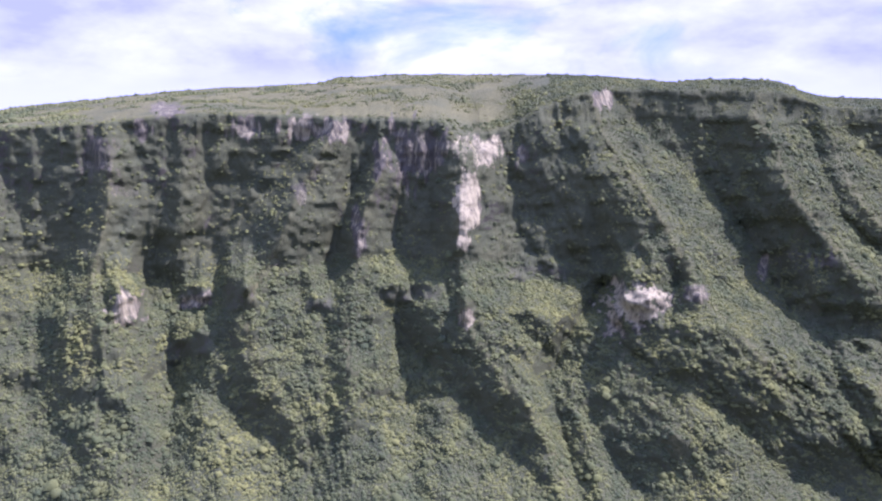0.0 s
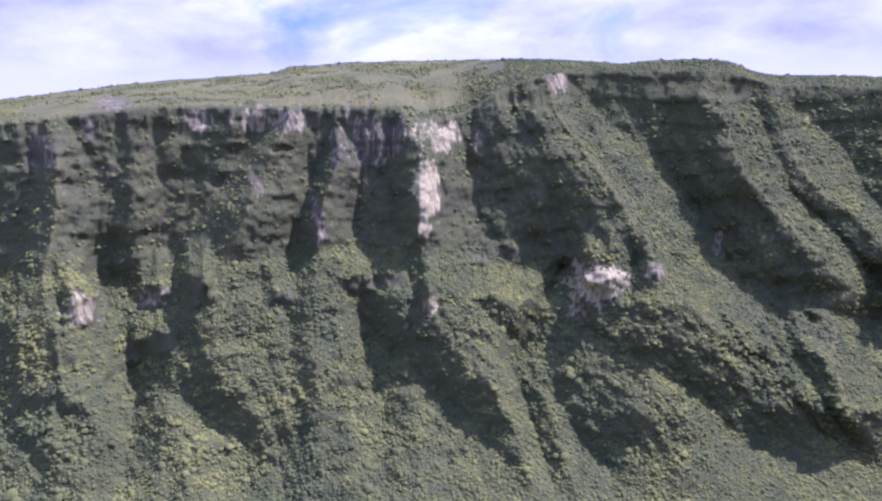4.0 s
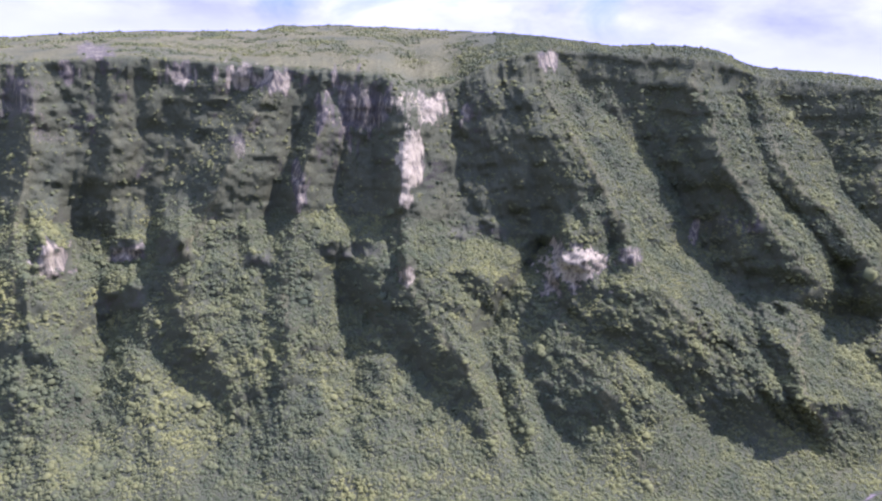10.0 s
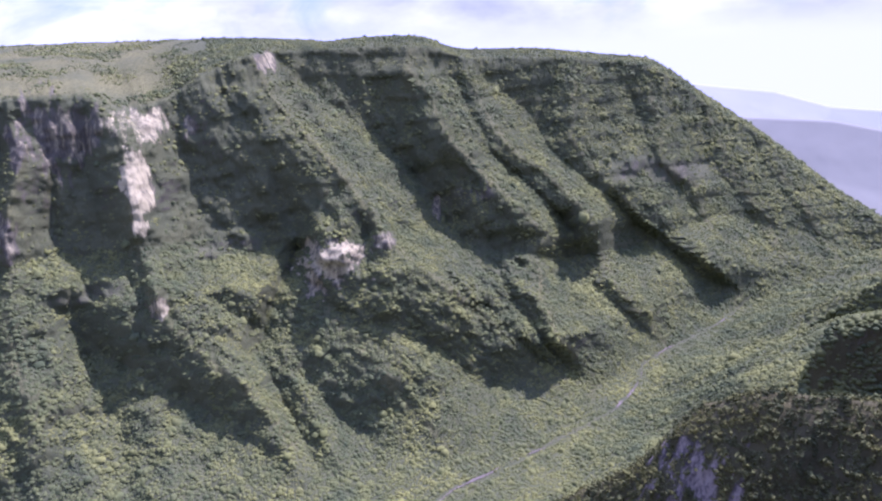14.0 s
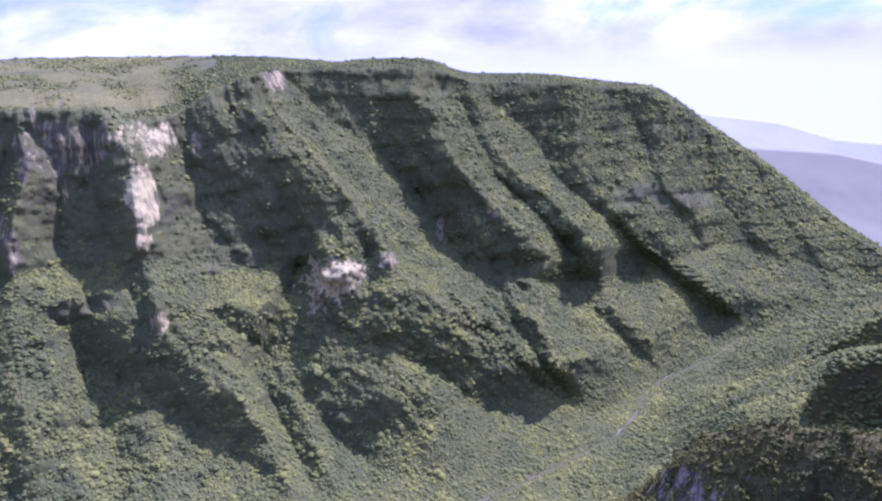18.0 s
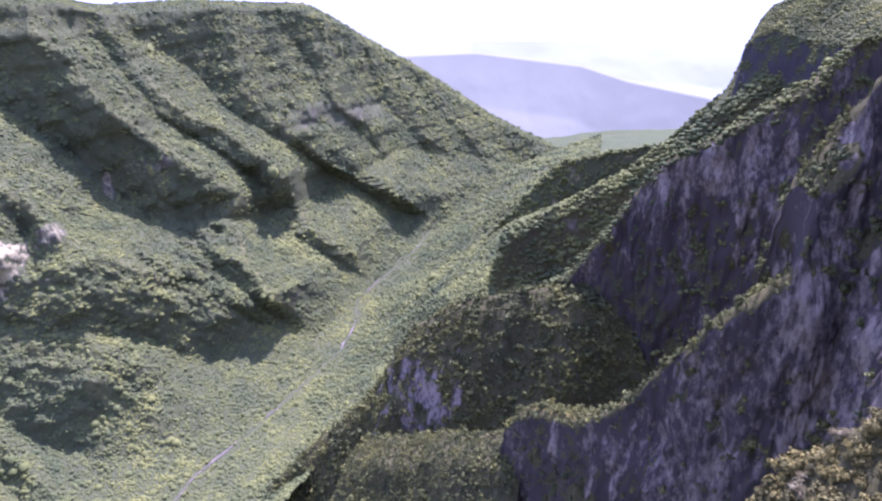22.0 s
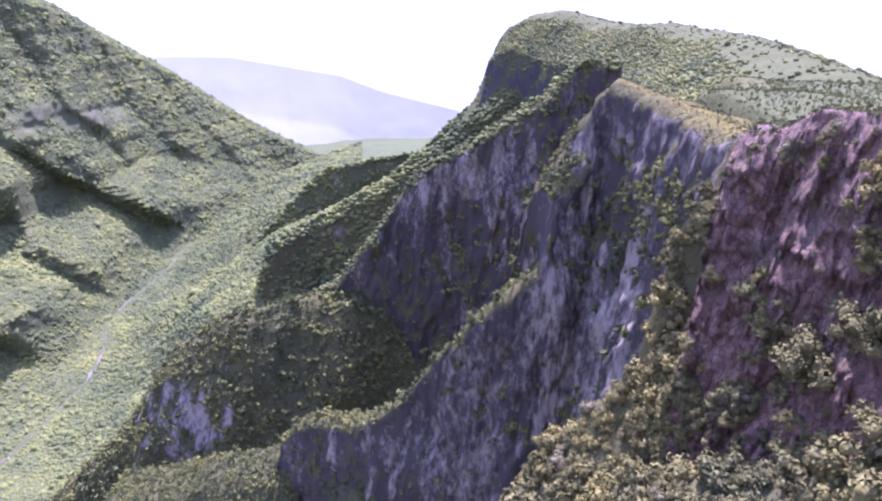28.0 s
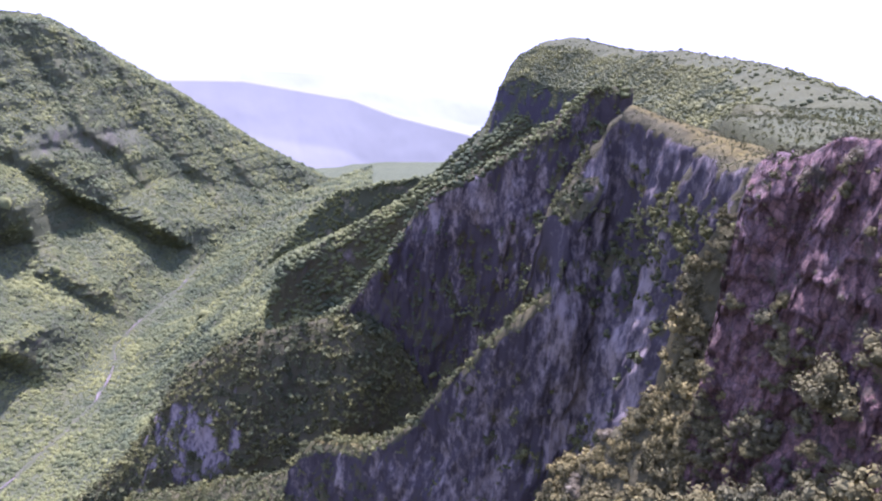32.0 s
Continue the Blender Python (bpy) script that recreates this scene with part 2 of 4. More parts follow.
# the two far ridges carry painted haze: base colours paler than forest
HAZY = plain_material("hazed_coast_range", (0.235, 0.245, 0.235), (0.26, 0.27, 0.26), 0.003)
HAZY_HILLS = plain_material("hazed_outer_hills", (0.158, 0.158, 0.108), (0.19, 0.19, 0.132), 0.006)
RED = broken_rock("near_red_rock", (0.118, 0.069, 0.040), (0.21, 0.155, 0.105), (0.06, 0.055, 0.02))
FAR = terrain_material("valley_forest_floor", (0.085, 0.095, 0.035), (0.056, 0.064, 0.026), (0.14, 0.13, 0.13), (0.4, 0.38, 0.38), 0.7)
FOREST = foliage_material("forest_leaves", (0.076, 0.086, 0.031), (0.100, 0.107, 0.038))
BUSH = foliage_material("bush_leaves", (0.07, 0.074, 0.03), (0.14, 0.135, 0.055), 0.05)
TREES = foliage_material("ridge_leaves", (0.072, 0.078, 0.028), (0.132, 0.132, 0.046), 0.04)

# ---------------------------------------------------------------- the far canyon wall
# It is laid out round the lookout: bearings and height angles in degrees, distances in metres.
# Spurs that come down the wall: (bearing, height angle, how far the crest stands out), slope of the west and of the east face.
SPURS = [
    ([(-34, -3, 20), (-34.5, -9, 60), (-36, -18, 40), (-37, -26, 10)], 1.1, 0.8),
    ([(-26.0, -2.1, 20), (-25.7, -5.4, 50), (-26.4, -8.6, 60), (-27.8, -12.6, 70), (-28.8, -18, 55), (-29.2, -25, 20)], 1.2, 0.8),
    ([(-19.1, -1.7, 8), (-20.5, -6.5, 30), (-21.3, -9.9, 38), (-22.3, -13.2, 25)], 0.8, 0.6),
    ([(-8.7, -2.2, 25), (-9.2, -3.8, 50), (-11.5, -6.7, 80), (-12.9, -9.4, 105), (-14.1, -12.1, 115), (-15.8, -15.5, 105), (-16.6, -18.1, 85), (-15.9, -22.5, 60), (-12.3, -28, 25)], 1.2, 0.75),
    ([(-4.9, -3.2, 10), (-4.9, -5.4, 45), (-6.4, -8.7, 75), (-7.1, -11.5, 85), (-7.4, -14.3, 85), (-8.0, -17.9, 65), (-8.4, -23.3, 45), (-9, -28.3, 20)], 1.5, 1.0),
    ([(1.2, -2.6, 30), (1.7, -5, 85), (1.6, -8.8, 105), (1.7, -12.7, 110), (2, -16.5, 105), (2.7, -19.3, 95), (4.2, -21.8, 88), (7, -25, 75), (10, -28.5, 55), (12.9, -33.5, 25)], 1.6, 0.75),
    ([(3.7, -14.8, 40), (6.4, -17.8, 55), (9.2, -21.8, 50), (10.7, -25.2, 35)], 1.0, 0.7),
    ([(12.3, 0.2, 40), (13.2, -2.9, 100), (15.4, -6.1, 150), (17.8, -9, 185), (20, -12.4, 205), (21.8, -15.1, 210), (25.2, -18.3, 190), (28.6, -21.2, 155), (32.2, -24, 110), (35.8, -27.6, 50), (38, -30, 10)], 0.55, 0.9),
    ([(14.6, -16.5, 90), (16, -21.1, 100), (18.8, -24.6, 90), (21.7, -28.4, 72), (25.8, -32.6, 45), (28.4, -35.2, 15)], 1.0, 0.6),
    ([(25, 0.6, 30), (24.5, -1.5, 70), (26.5, -4.7, 120), (28.5, -7.7, 170), (31, -10.6, 210), (33.6, -13.3, 240), (36, -15.7, 255), (35, -17.5, 245), (35.5, -20.6, 225), (37, -24, 170), (40, -27, 80)], 0.95, 0.9),
    ([(29, -1.9, 30), (31, -6, 110), (33, -8.5, 160), (35.6, -10.3, 200), (37.7, -12.5, 230), (39.9, -14.2, 245), (40.3, -16.6, 225), (41.8, -19.2, 185), (43.5, -21.3, 120), (46, -24, 40)], 1.0, 0.8),
    ([(37.9, -1.2, 40), (37.9, -4.1, 95), (38.1, -8.1, 160), (39.1, -9.4, 180), (40.8, -11.5, 200), (43.4, -13.7, 200), (46.6, -15.9, 165), (49.3, -17.6, 120), (51.6, -19.1, 60)], 1.3, 0.5),
    ([(43.8, -1.6, 20), (45.3, -9.7, 95), (47.5, -11.3, 120), (49.5, -14.8, 115), (51.7, -17.7, 60)], 0.8, 0.5),
    ([(47.6, -4.8, 20), (51.2, -10.8, 80), (52.8, -13.2, 90), (54.9, -16.6, 50)], 0.8, 0.5),
    ([(51.8, -7.5, 10), (55.9, -13, 60), (58.4, -15.8, 40)], 0.8, 0.5),
]
# gullies: (bearing, height angle), depth, half width
GULLIES = [
    ([(14.2, -15.0), (12.3, -18.5), (10.7, -21.1), (9.7, -23.5), (11.1, -26.6), (12.2, -29.8), (13.9, -33.4)], 42, 42),
    ([(-20, -16.5), (-22, -20), (-23, -24), (-25, -30)], 45, 60),
    ([(-3.5, -16.5), (-3, -21), (-2.5, -27), (-2, -33)], 30, 60),
]

RIVER = [(-900, 905), (-560, 915), (-200, 893), (100, 905), (378, 922), (480, 958), (600, 972), (700, 990), (830, 1012), (939, 1030), (1010, 1062), (1060, 1090), (1090, 1120), (1200, 1150), (1450, 1205), (1845, 1326), (2300, 1500), (2700, 1640)]


def toe(u):
    """Distance of the wall's foot at a bearing."""
    return np.interp(u, [-45, -28, 0, 15, 26, 37, 45, 51, 60, 65, 68], [1300, 1065, 985, 1030, 1125, 1340, 1590, 1965, 2490, 2810, 2990])


def foot_reach(u):
    """How far the valley floor reaches out from the toe of the wall."""
    return 420 + 900 * np.clip((u - 38) / 20, 0, 1)


def near_side(x, y):
    """How far the near side of the valley rises from the river in the east."""
    line = np.interp(x, [r[0] for r in RIVER], [r[1] for r in RIVER])
    x, y = np.asarray(x, float), np.asarray(y, float)
    p = np.stack([x + y * 0.35, y * 0.25, x * 0], -1).reshape(-1, 3)
    away = np.clip((line - y - 30) / 260, 0, 1)
    folds = fbm(p, 190, 4).reshape(x.shape) * 75 * away
    rise = np.clip((line - y - 30) * 0.52, 0, 330) + folds
    return np.maximum(rise, 0) * np.clip((x - 650) / 350, 0, 1) * np.interp(x, [1800, 2300, 2700, 3300], [1, 0.5, 0.3, 0])


def floor_height(x, y):
    """The height of the far wall's sheet at its foot."""
    u, far = np.degrees(np.arctan2(x, y)), np.hypot(x, y)
    k = np.clip((far - (toe(u) - foot_reach(u))) / foot_reach(u), 0, 1)
    return 16 + 44 * np.clip(k * 1.9 - 0.9, 0, 1) ** 2 + np.clip(0.35 - k, 0, 1) * 260 * np.clip((1000 - x) / 600, 0, 1) + near_side(x, y)


def soft_table(u, at, values):
    """A table read with its corners rounded."""
    return sum(np.interp(u + k, at, values) * w for k, w in ((-1.0, 0.1), (-0.5, 0.2), (0, 0.4), (0.5, 0.2), (1.0, 0.1)))


def rim_angle(u):
    return soft_table(u, [-45, -28, -19, -9.6, 0, 1.9, 5.7, 9, 12.7, 20, 26.5, 29, 37, 44, 48, 52.4, 55, 58, 61, 64.5, 68], [-3, -2.3, -1.5, -1.9, -2.2, -3.6, -2.9, -0.8, 0.3, 0.4, 0.2, -0.8, -1.1, -2.0, -4.9, -7.6, -9.8, -12.0, -13.5, -14.9, -16.2])


def sky_angle(u):
    return soft_table(u, [-45, -27.9, -22.6, -16.7, -9.5, -8.6, -2.7, 9, 12, 15, 18.9, 20.2, 26, 28, 29, 35, 38, 43.9, 46, 48, 51.5, 55, 58, 61, 64, 68],
                     [-2.5, -0.6, 0.0, 0.5, 0.8, 1.3, 1.6, 1.6, 1.5, 1.3, 0.9, 1.2, 1.05, 0.1, -0.1, -0.3, -0.7, -1.4, -2.8, -4.3, -6.6, -9.2, -11.4, -13.1, -14.6, -16])


def far_wall():
    nu, nv = 1300, 270
    V = np.repeat(np.linspace(0, 1, nv)[None], nu, 0)
    U = np.repeat(np.linspace(-41, 67, nu)[:, None], nv, 1)
    a, b_, c = 0.13, 0.58, 0.90           # toe, cliff foot, rim
    r_toe = toe(U)
    r_foot = r_toe + np.interp(U, [-41, 2, 14, 40, 48, 60, 67], [470, 480, 580, 600, 500, 200, 110])
    r_rim = r_foot + np.interp(U, [-41, 8, 16, 48, 60], [75, 80, 190, 210, 110])
    r_sky = r_rim + np.interp(U, [-41, 0, 9, 13, 67], [950, 900, 420, 130, 110])
    foot_angle = np.interp(U, [-41, -28, -23, -11, -4, 1, 8, 15, 22, 30, 37, 43, 50, 56, 60, 64.5, 67], [-12.5, -12.6, -14.6, -14, -13.5, -14.5, -14.6, -15.6, -14.5, -16.5, -17.5, -16.5, -13.5, -14.5, -15.6, -15.3, -16.3])
    up = np.tan(np.radians(np.stack([foot_angle, rim_angle(U), sky_angle(U)])))
    z_foot, z_rim, z_sky = 820 + r_foot * up[0], 820 + r_rim * up[1], 820 + r_sky * up[2]
    slope, cliff, top_ = np.clip((V - a) / (b_ - a), 0, 1), np.clip((V - b_) / (c - b_), 0, 1), np.clip((V - c) / (1 - c), 0, 1)
    top = V >= c
    w2 = np.clip(top_ / 0.7, 0, 1)
    back = np.clip((top_ - 0.7) / 0.3, 0, 1)
    low = V < a
    R = np.where(low, r_toe + foot_reach(U) * (V / a - 1), r_toe + (r_foot - r_toe) * slope + (r_rim - r_foot) * cliff + (r_sky - r_rim) * w2 + back * np.interp(U, [32, 42], [700, 100]))
    Z = np.where(top, z_rim + (z_sky - z_rim) * (1 - (1 - w2) ** 1.5) - back ** 2 * np.interp(U, [32, 42], [80, 320]), 60 + (z_foot - 60) * slope ** 1.08 + (z_rim - z_foot) * cliff)
    angle = np.degrees(np.arctan2(Z - 820, R))
    arc = np.radians(R)
    sn, cs = np.sin(np.radians(U)), np.cos(np.radians(U))
    flat = np.stack([R * sn, R * cs, Z], -1).reshape(-1, 3)

    def field(scale, octaves=4, at=0.0):
        return fbm(flat + at, scale, octaves).reshape(nu, nv)

    # lines of fall between the spurs
    at = np.linspace(-40, 4, 120)
    guides = [0, 1, 3, 4, 5, 7, 9, 10, 11, 12, 13]
    lines = np.stack([np.interp(at, [q[1] for q in SPURS[k][0]][::-1], [q[0] for q in SPURS[k][0]][::-1]) for k in guides])
    lines = np.maximum.accumulate(lines + np.arange(len(guides))[:, None] * 0.01, 0)
    names = np.array([-34, -26, -13, -7, 2, 18, 31, 36, 40, 47, 52], float)
    row = np.clip(np.searchsorted(at, angle), 0, len(at) - 1)
    fall = np.zeros_like(U)
    for k in range(len(at)):
        m = row == k
        if m.any():
            fall[m] = np.interp(U[m], np.r_[lines[0, k] - 40, lines[:, k], lines[-1, k] + 40], np.r_[names[0] - 40, names, names[-1] + 40])
    # each spur is a roof: the crest, and two faces that slope away
    bend = field((170, 170, 120), 4) * 1.1
    ease = 1 - np.interp(U, [-41, 22, 32, 67], [0.6, 0.55, 0.35, 0.3]) * np.clip((foot_angle + 1.5 - angle) / 5, 0, 1)
    reach, lit_crest, faces = np.zeros_like(R), np.zeros_like(R), np.zeros_like(R)
    for crest, west, east in SPURS:
        q = np.array(crest[::-1], float)
        d = (U + bend * 0.5 - np.interp(angle, q[:, 1], q[:, 0])) * arc
        out = np.interp(angle, q[:, 1], q[:, 2]) * np.clip((q[-1, 1] + 1.2 - angle) / 1.2, 0, 1) * np.clip((angle - q[0, 1] + 3) / 3, 0, 1)
        tent = np.maximum(out - np.where(d < 0, -d * west, d * east) * ease, 0)
        tent = np.where(tent > 0, tent - 7 * np.exp(-np.abs(d) / 12) * (tent > 10), 0)
        # mask of a narrow band on each crest, for its painted sunlit line
        lit_crest = np.maximum(np.where(tent > reach, 0, lit_crest), np.exp(-np.abs(d) / 9) * np.clip((out - 20) / 30, 0, 1) * (tent > reach))
        reach = np.maximum(reach, tent) + 0.12 * np.minimum(reach, tent)
    for line, deep, wide in GULLIES:
        q = np.array(line[::-1], float)
        d = np.abs(U + bend * 0.4 - np.interp(angle, q[:, 1], q[:, 0])) * arc
        gate = np.clip((q[-1, 1] + 0.5 - angle) / 1.0, 0, 1) * np.clip((angle - q[0, 1] + 2) / 2, 0, 1)
        reach -= deep * gate * np.clip(1 - d / wide, 0, 1)
    # forest terraces that end in cliffs: west end, east end, height angle of the cliff's foot, how tall the cliff is, how far it stands out
    for u0, u1, edge, face, out in ((-27.3, -24.2, -17.6, 2.3, 58), (-22.2, -19, -17.0, 1.6, 46), (-18.6, -15.5, -17.4, 2.0, 58), (-23.5, -19, -20.8, 1.8, 44), (14.2, 19.8, -19.0, 3.3, 84), (20.3, 22.8, -16.6, 1.5, 36),
                                    (-6, 0.8, -17.4, 1.4, 34), (1.5, 3.3, -19.4, 1.8, 38), (26, 36.6, -21.5, 6.5, 105), (37.4, 41.6, -19.5, 5, 80), (-12, -9, -18.2, 1.2, 30), (40, 50, -11.2, 2, 40), (5, 12, -15.4, 1.5, 30)):
        over = angle - edge - field((40, 40, 300), 3, edge * 9) * 0.55
        gate = np.clip(np.minimum(U - u0, u1 - U) / max(0.8, 0.32 * (u1 - u0)), 0, 1)
        faces = np.maximum(faces, np.clip(gate * 2, 0, 1) * np.clip(over / 0.5 + 0.3, 0, 1) * np.clip((face - over) / 0.5 + 0.3, 0, 1) * min(1.0, 2.2 / face))
        reach += out * gate * np.clip(over / face, 0, 1) * np.clip(1 - (over - face) / 4.5, 0, 1)
    body = np.clip((V - a) / 0.17, 0, 1) ** 0.8 * np.where(top, 1 - 0.85 * w2, 1)
    ribs = np.stack([np.radians(fall) * 1300, angle * 22, U * 0], -1).reshape(-1, 3)
    big = (1 - np.abs(fbm(ribs, (150, 800, 1), 3))).reshape(nu, nv) - 0.55
    mid = (1 - np.abs(fbm(ribs + 77, (52, 330, 1), 3))).reshape(nu, nv) - 0.55
    rough = big * np.interp(V, [a, 0.4, b_, c], [30, 36, 30, 16]) + mid * np.interp(V, [a, b_, c], [10, 15, 20]) + field((60, 60, 45), 4) * 9 + field((18, 18, 16), 3, 40) * 4
    # lava flows stand out as bands across the cliffs
    band = ((Z + field((300, 300, 200), 3, 9) * 26) / 58) % 1.0
    rough += np.where(band < 0.16, band / 0.16, (1 - band) / 0.84) * np.interp(U, [5, 20], [3, 7]) * np.clip((V - 0.52) / 0.08, 0, 1)
    R2 = R - (reach + rough) * body * np.where(top, (1 - w2) ** 1.5, 1)
    Z2 = 820 + R2 * np.tan(np.radians(angle))
    P = np.stack([R2 * sn, R2 * cs, Z2], -1)
    P[..., 2] = np.where(low, floor_height(R * sn, R * cs), P[..., 2])
    P[..., 2] += np.where(top, field(260) * 9 * w2 * (1 - w2) * 3, 0)
    n = grid_normals(P)
    steep = 1 - np.abs(n[..., 2])
    patch = field((60, 60, 110))
    streaks = field((8, 8, 70), 3, 30)
    rock = np.clip((steep - 0.62) * 2.2, 0, 1) * 0.36 + patch * 0.2
    rock = np.where((cliff > 0.3) & ~top & (U < 9), rock + 0.12 + streaks * 0.12, rock)
    ragged = 0.55 * field((28, 28, 50)) + 0.6 * streaks

    def spot(u0, u1, p0, p1):
        d = np.hypot(np.abs(U - (u0 + u1) / 2) / (u1 - u0) * 2, np.abs(angle - (p0 + p1) / 2) / (p1 - p0) * 1.8)
        return np.clip(1.2 - d + ragged * 0.8, 0, 0.5) / 0.5

    pale, bare = np.zeros_like(R), np.zeros_like(R)
    # bare rock: bearings, height angles, how pale it is
    for u0, u1, p0, p1, k in ((1.2, 5.6, -6.0, -3.3, 1.1), (1.1, 3.6, -12.6, -6.0, 1.3), (6.4, 7.4, -6, -4.2, 0.7), (-9.8, -7.2, -4.2, -1.9, 0.9), (-17.4, -14.4, -3.6, -1.7, 0.85), (-13.4, -9.8, -3.6, -1.7, 0.9),
                              (-5.8, 1.0, -7.5, -2.2, 0.6), (-23, -20.3, -1.8, -0.6, 0.6), (-24.1, -22.8, -3.4, -1.9, 0.7), (-28, -24.8, -6, -2.4, 0.5), (-26.2, -24, -7.8, -6.4, 0.45), (-27.3, -24.4, -17.6, -15.0, 1.0),
                              (-22, -19.2, -17, -15.4, 0.75), (1.6, 3.3, -19.4, -17.6, 1.0), (13.8, 20.0, -18.6, -15.0, 1.2), (14.4, 16.4, -20, -16.8, 0.9), (20.7, 22.5, -16.2, -14.8, 0.7), (12.4, 14.1, -1.3, 0.4, 0.8),
                              (-12.8, -10.8, -9.4, -6.8, 0.5), (-7.7, -6.3, -13, -9, 0.65), (26, 26.8, -13.8, -11.6, 0.8), (24.5, 32, -13, -11.4, 0.3), (42, 50, -11, -9.4, 0.3)):
        s = spot(u0, u1, p0, p1)
        pale = np.maximum(pale, s * 0.27 * k)
        bare = np.maximum(bare, s * 0.62 * min(1, k + 0.3))
    rock = np.clip(np.maximum(np.maximum(rock, bare + patch * 0.2), faces * 0.36 + streaks * 0.1 * faces), 0, 1)
    # grass on the plateau; on spur crests, sunlight put into the colour as paler grass
    grass = np.where(top, np.clip(0.75 + patch * 0.8, 0, 1) * np.interp(U, [4, 9], [1, 0]), np.clip(lit_crest * (0.7 + patch * 0.6), 0, 1))
    ob = sheet("canyon_wall_far", P, WALL, None, {"rock": rock, "pale": pale, "grass": grass})
    tagged(ob, "tall forested canyon wall with vertical basalt cliffs and spurs", "canyon wall", kind="structure")
    return P, n, rock, top, w2, U, (cliff > 0.05) & ~top, (1 - 0.85 * faces) * (1 - 0.55 * lit_crest)


far_P, far_n, far_rock, far_top, far_w, far_u, far_cliff, far_open = far_wall()

# ---------------------------------------------------------------- valley floor and the land beyond
def ground():
    nu, nv = 420, 300
    x = np.linspace(-4600, 4700, nu)
    s = np.linspace(-1, 1, nv)
    y = 900 + np.sign(s) * np.abs(s) ** 1.6 * 3700
    X, Y = np.meshgrid(x, y, indexing="ij")
    P = np.stack([X, Y, np.zeros_like(X)], -1)
    flat = P.reshape(-1, 3)
    P[..., 2] = 8 + fbm(flat, 260, 5).reshape(nu, nv) * 10 - np.clip((np.hypot(X, Y) - 3000) / 1700, 0, 1) * 120
    ob = sheet("ground", P, FAR, None, {"rock": np.zeros(nu * nv), "pale": np.zeros(nu * nv), "grass": np.zeros(nu * nv)})
    tagged(ob, "forested valley floor stretching to the coast", "valley floor", kind="structure")


ground()


# ---------------------------------------------------------------- spurs of the near rim
def polar(yaw, up, reach):
    """A point seen from the lookout at a bearing and height angle, at that level distance."""
    return (math.sin(radians(yaw)) * reach, math.cos(radians(yaw)) * reach, 820 + reach * math.tan(radians(up)))


def curve(points, n):
    p = np.array(points, float)
    seg = np.r_[0, np.cumsum(np.linalg.norm(np.diff(p, axis=0), axis=1))]
    s = np.linspace(0, seg[-1], n)
    return np.stack([np.interp(s, seg, p[:, k]) for k in range(3)], -1)


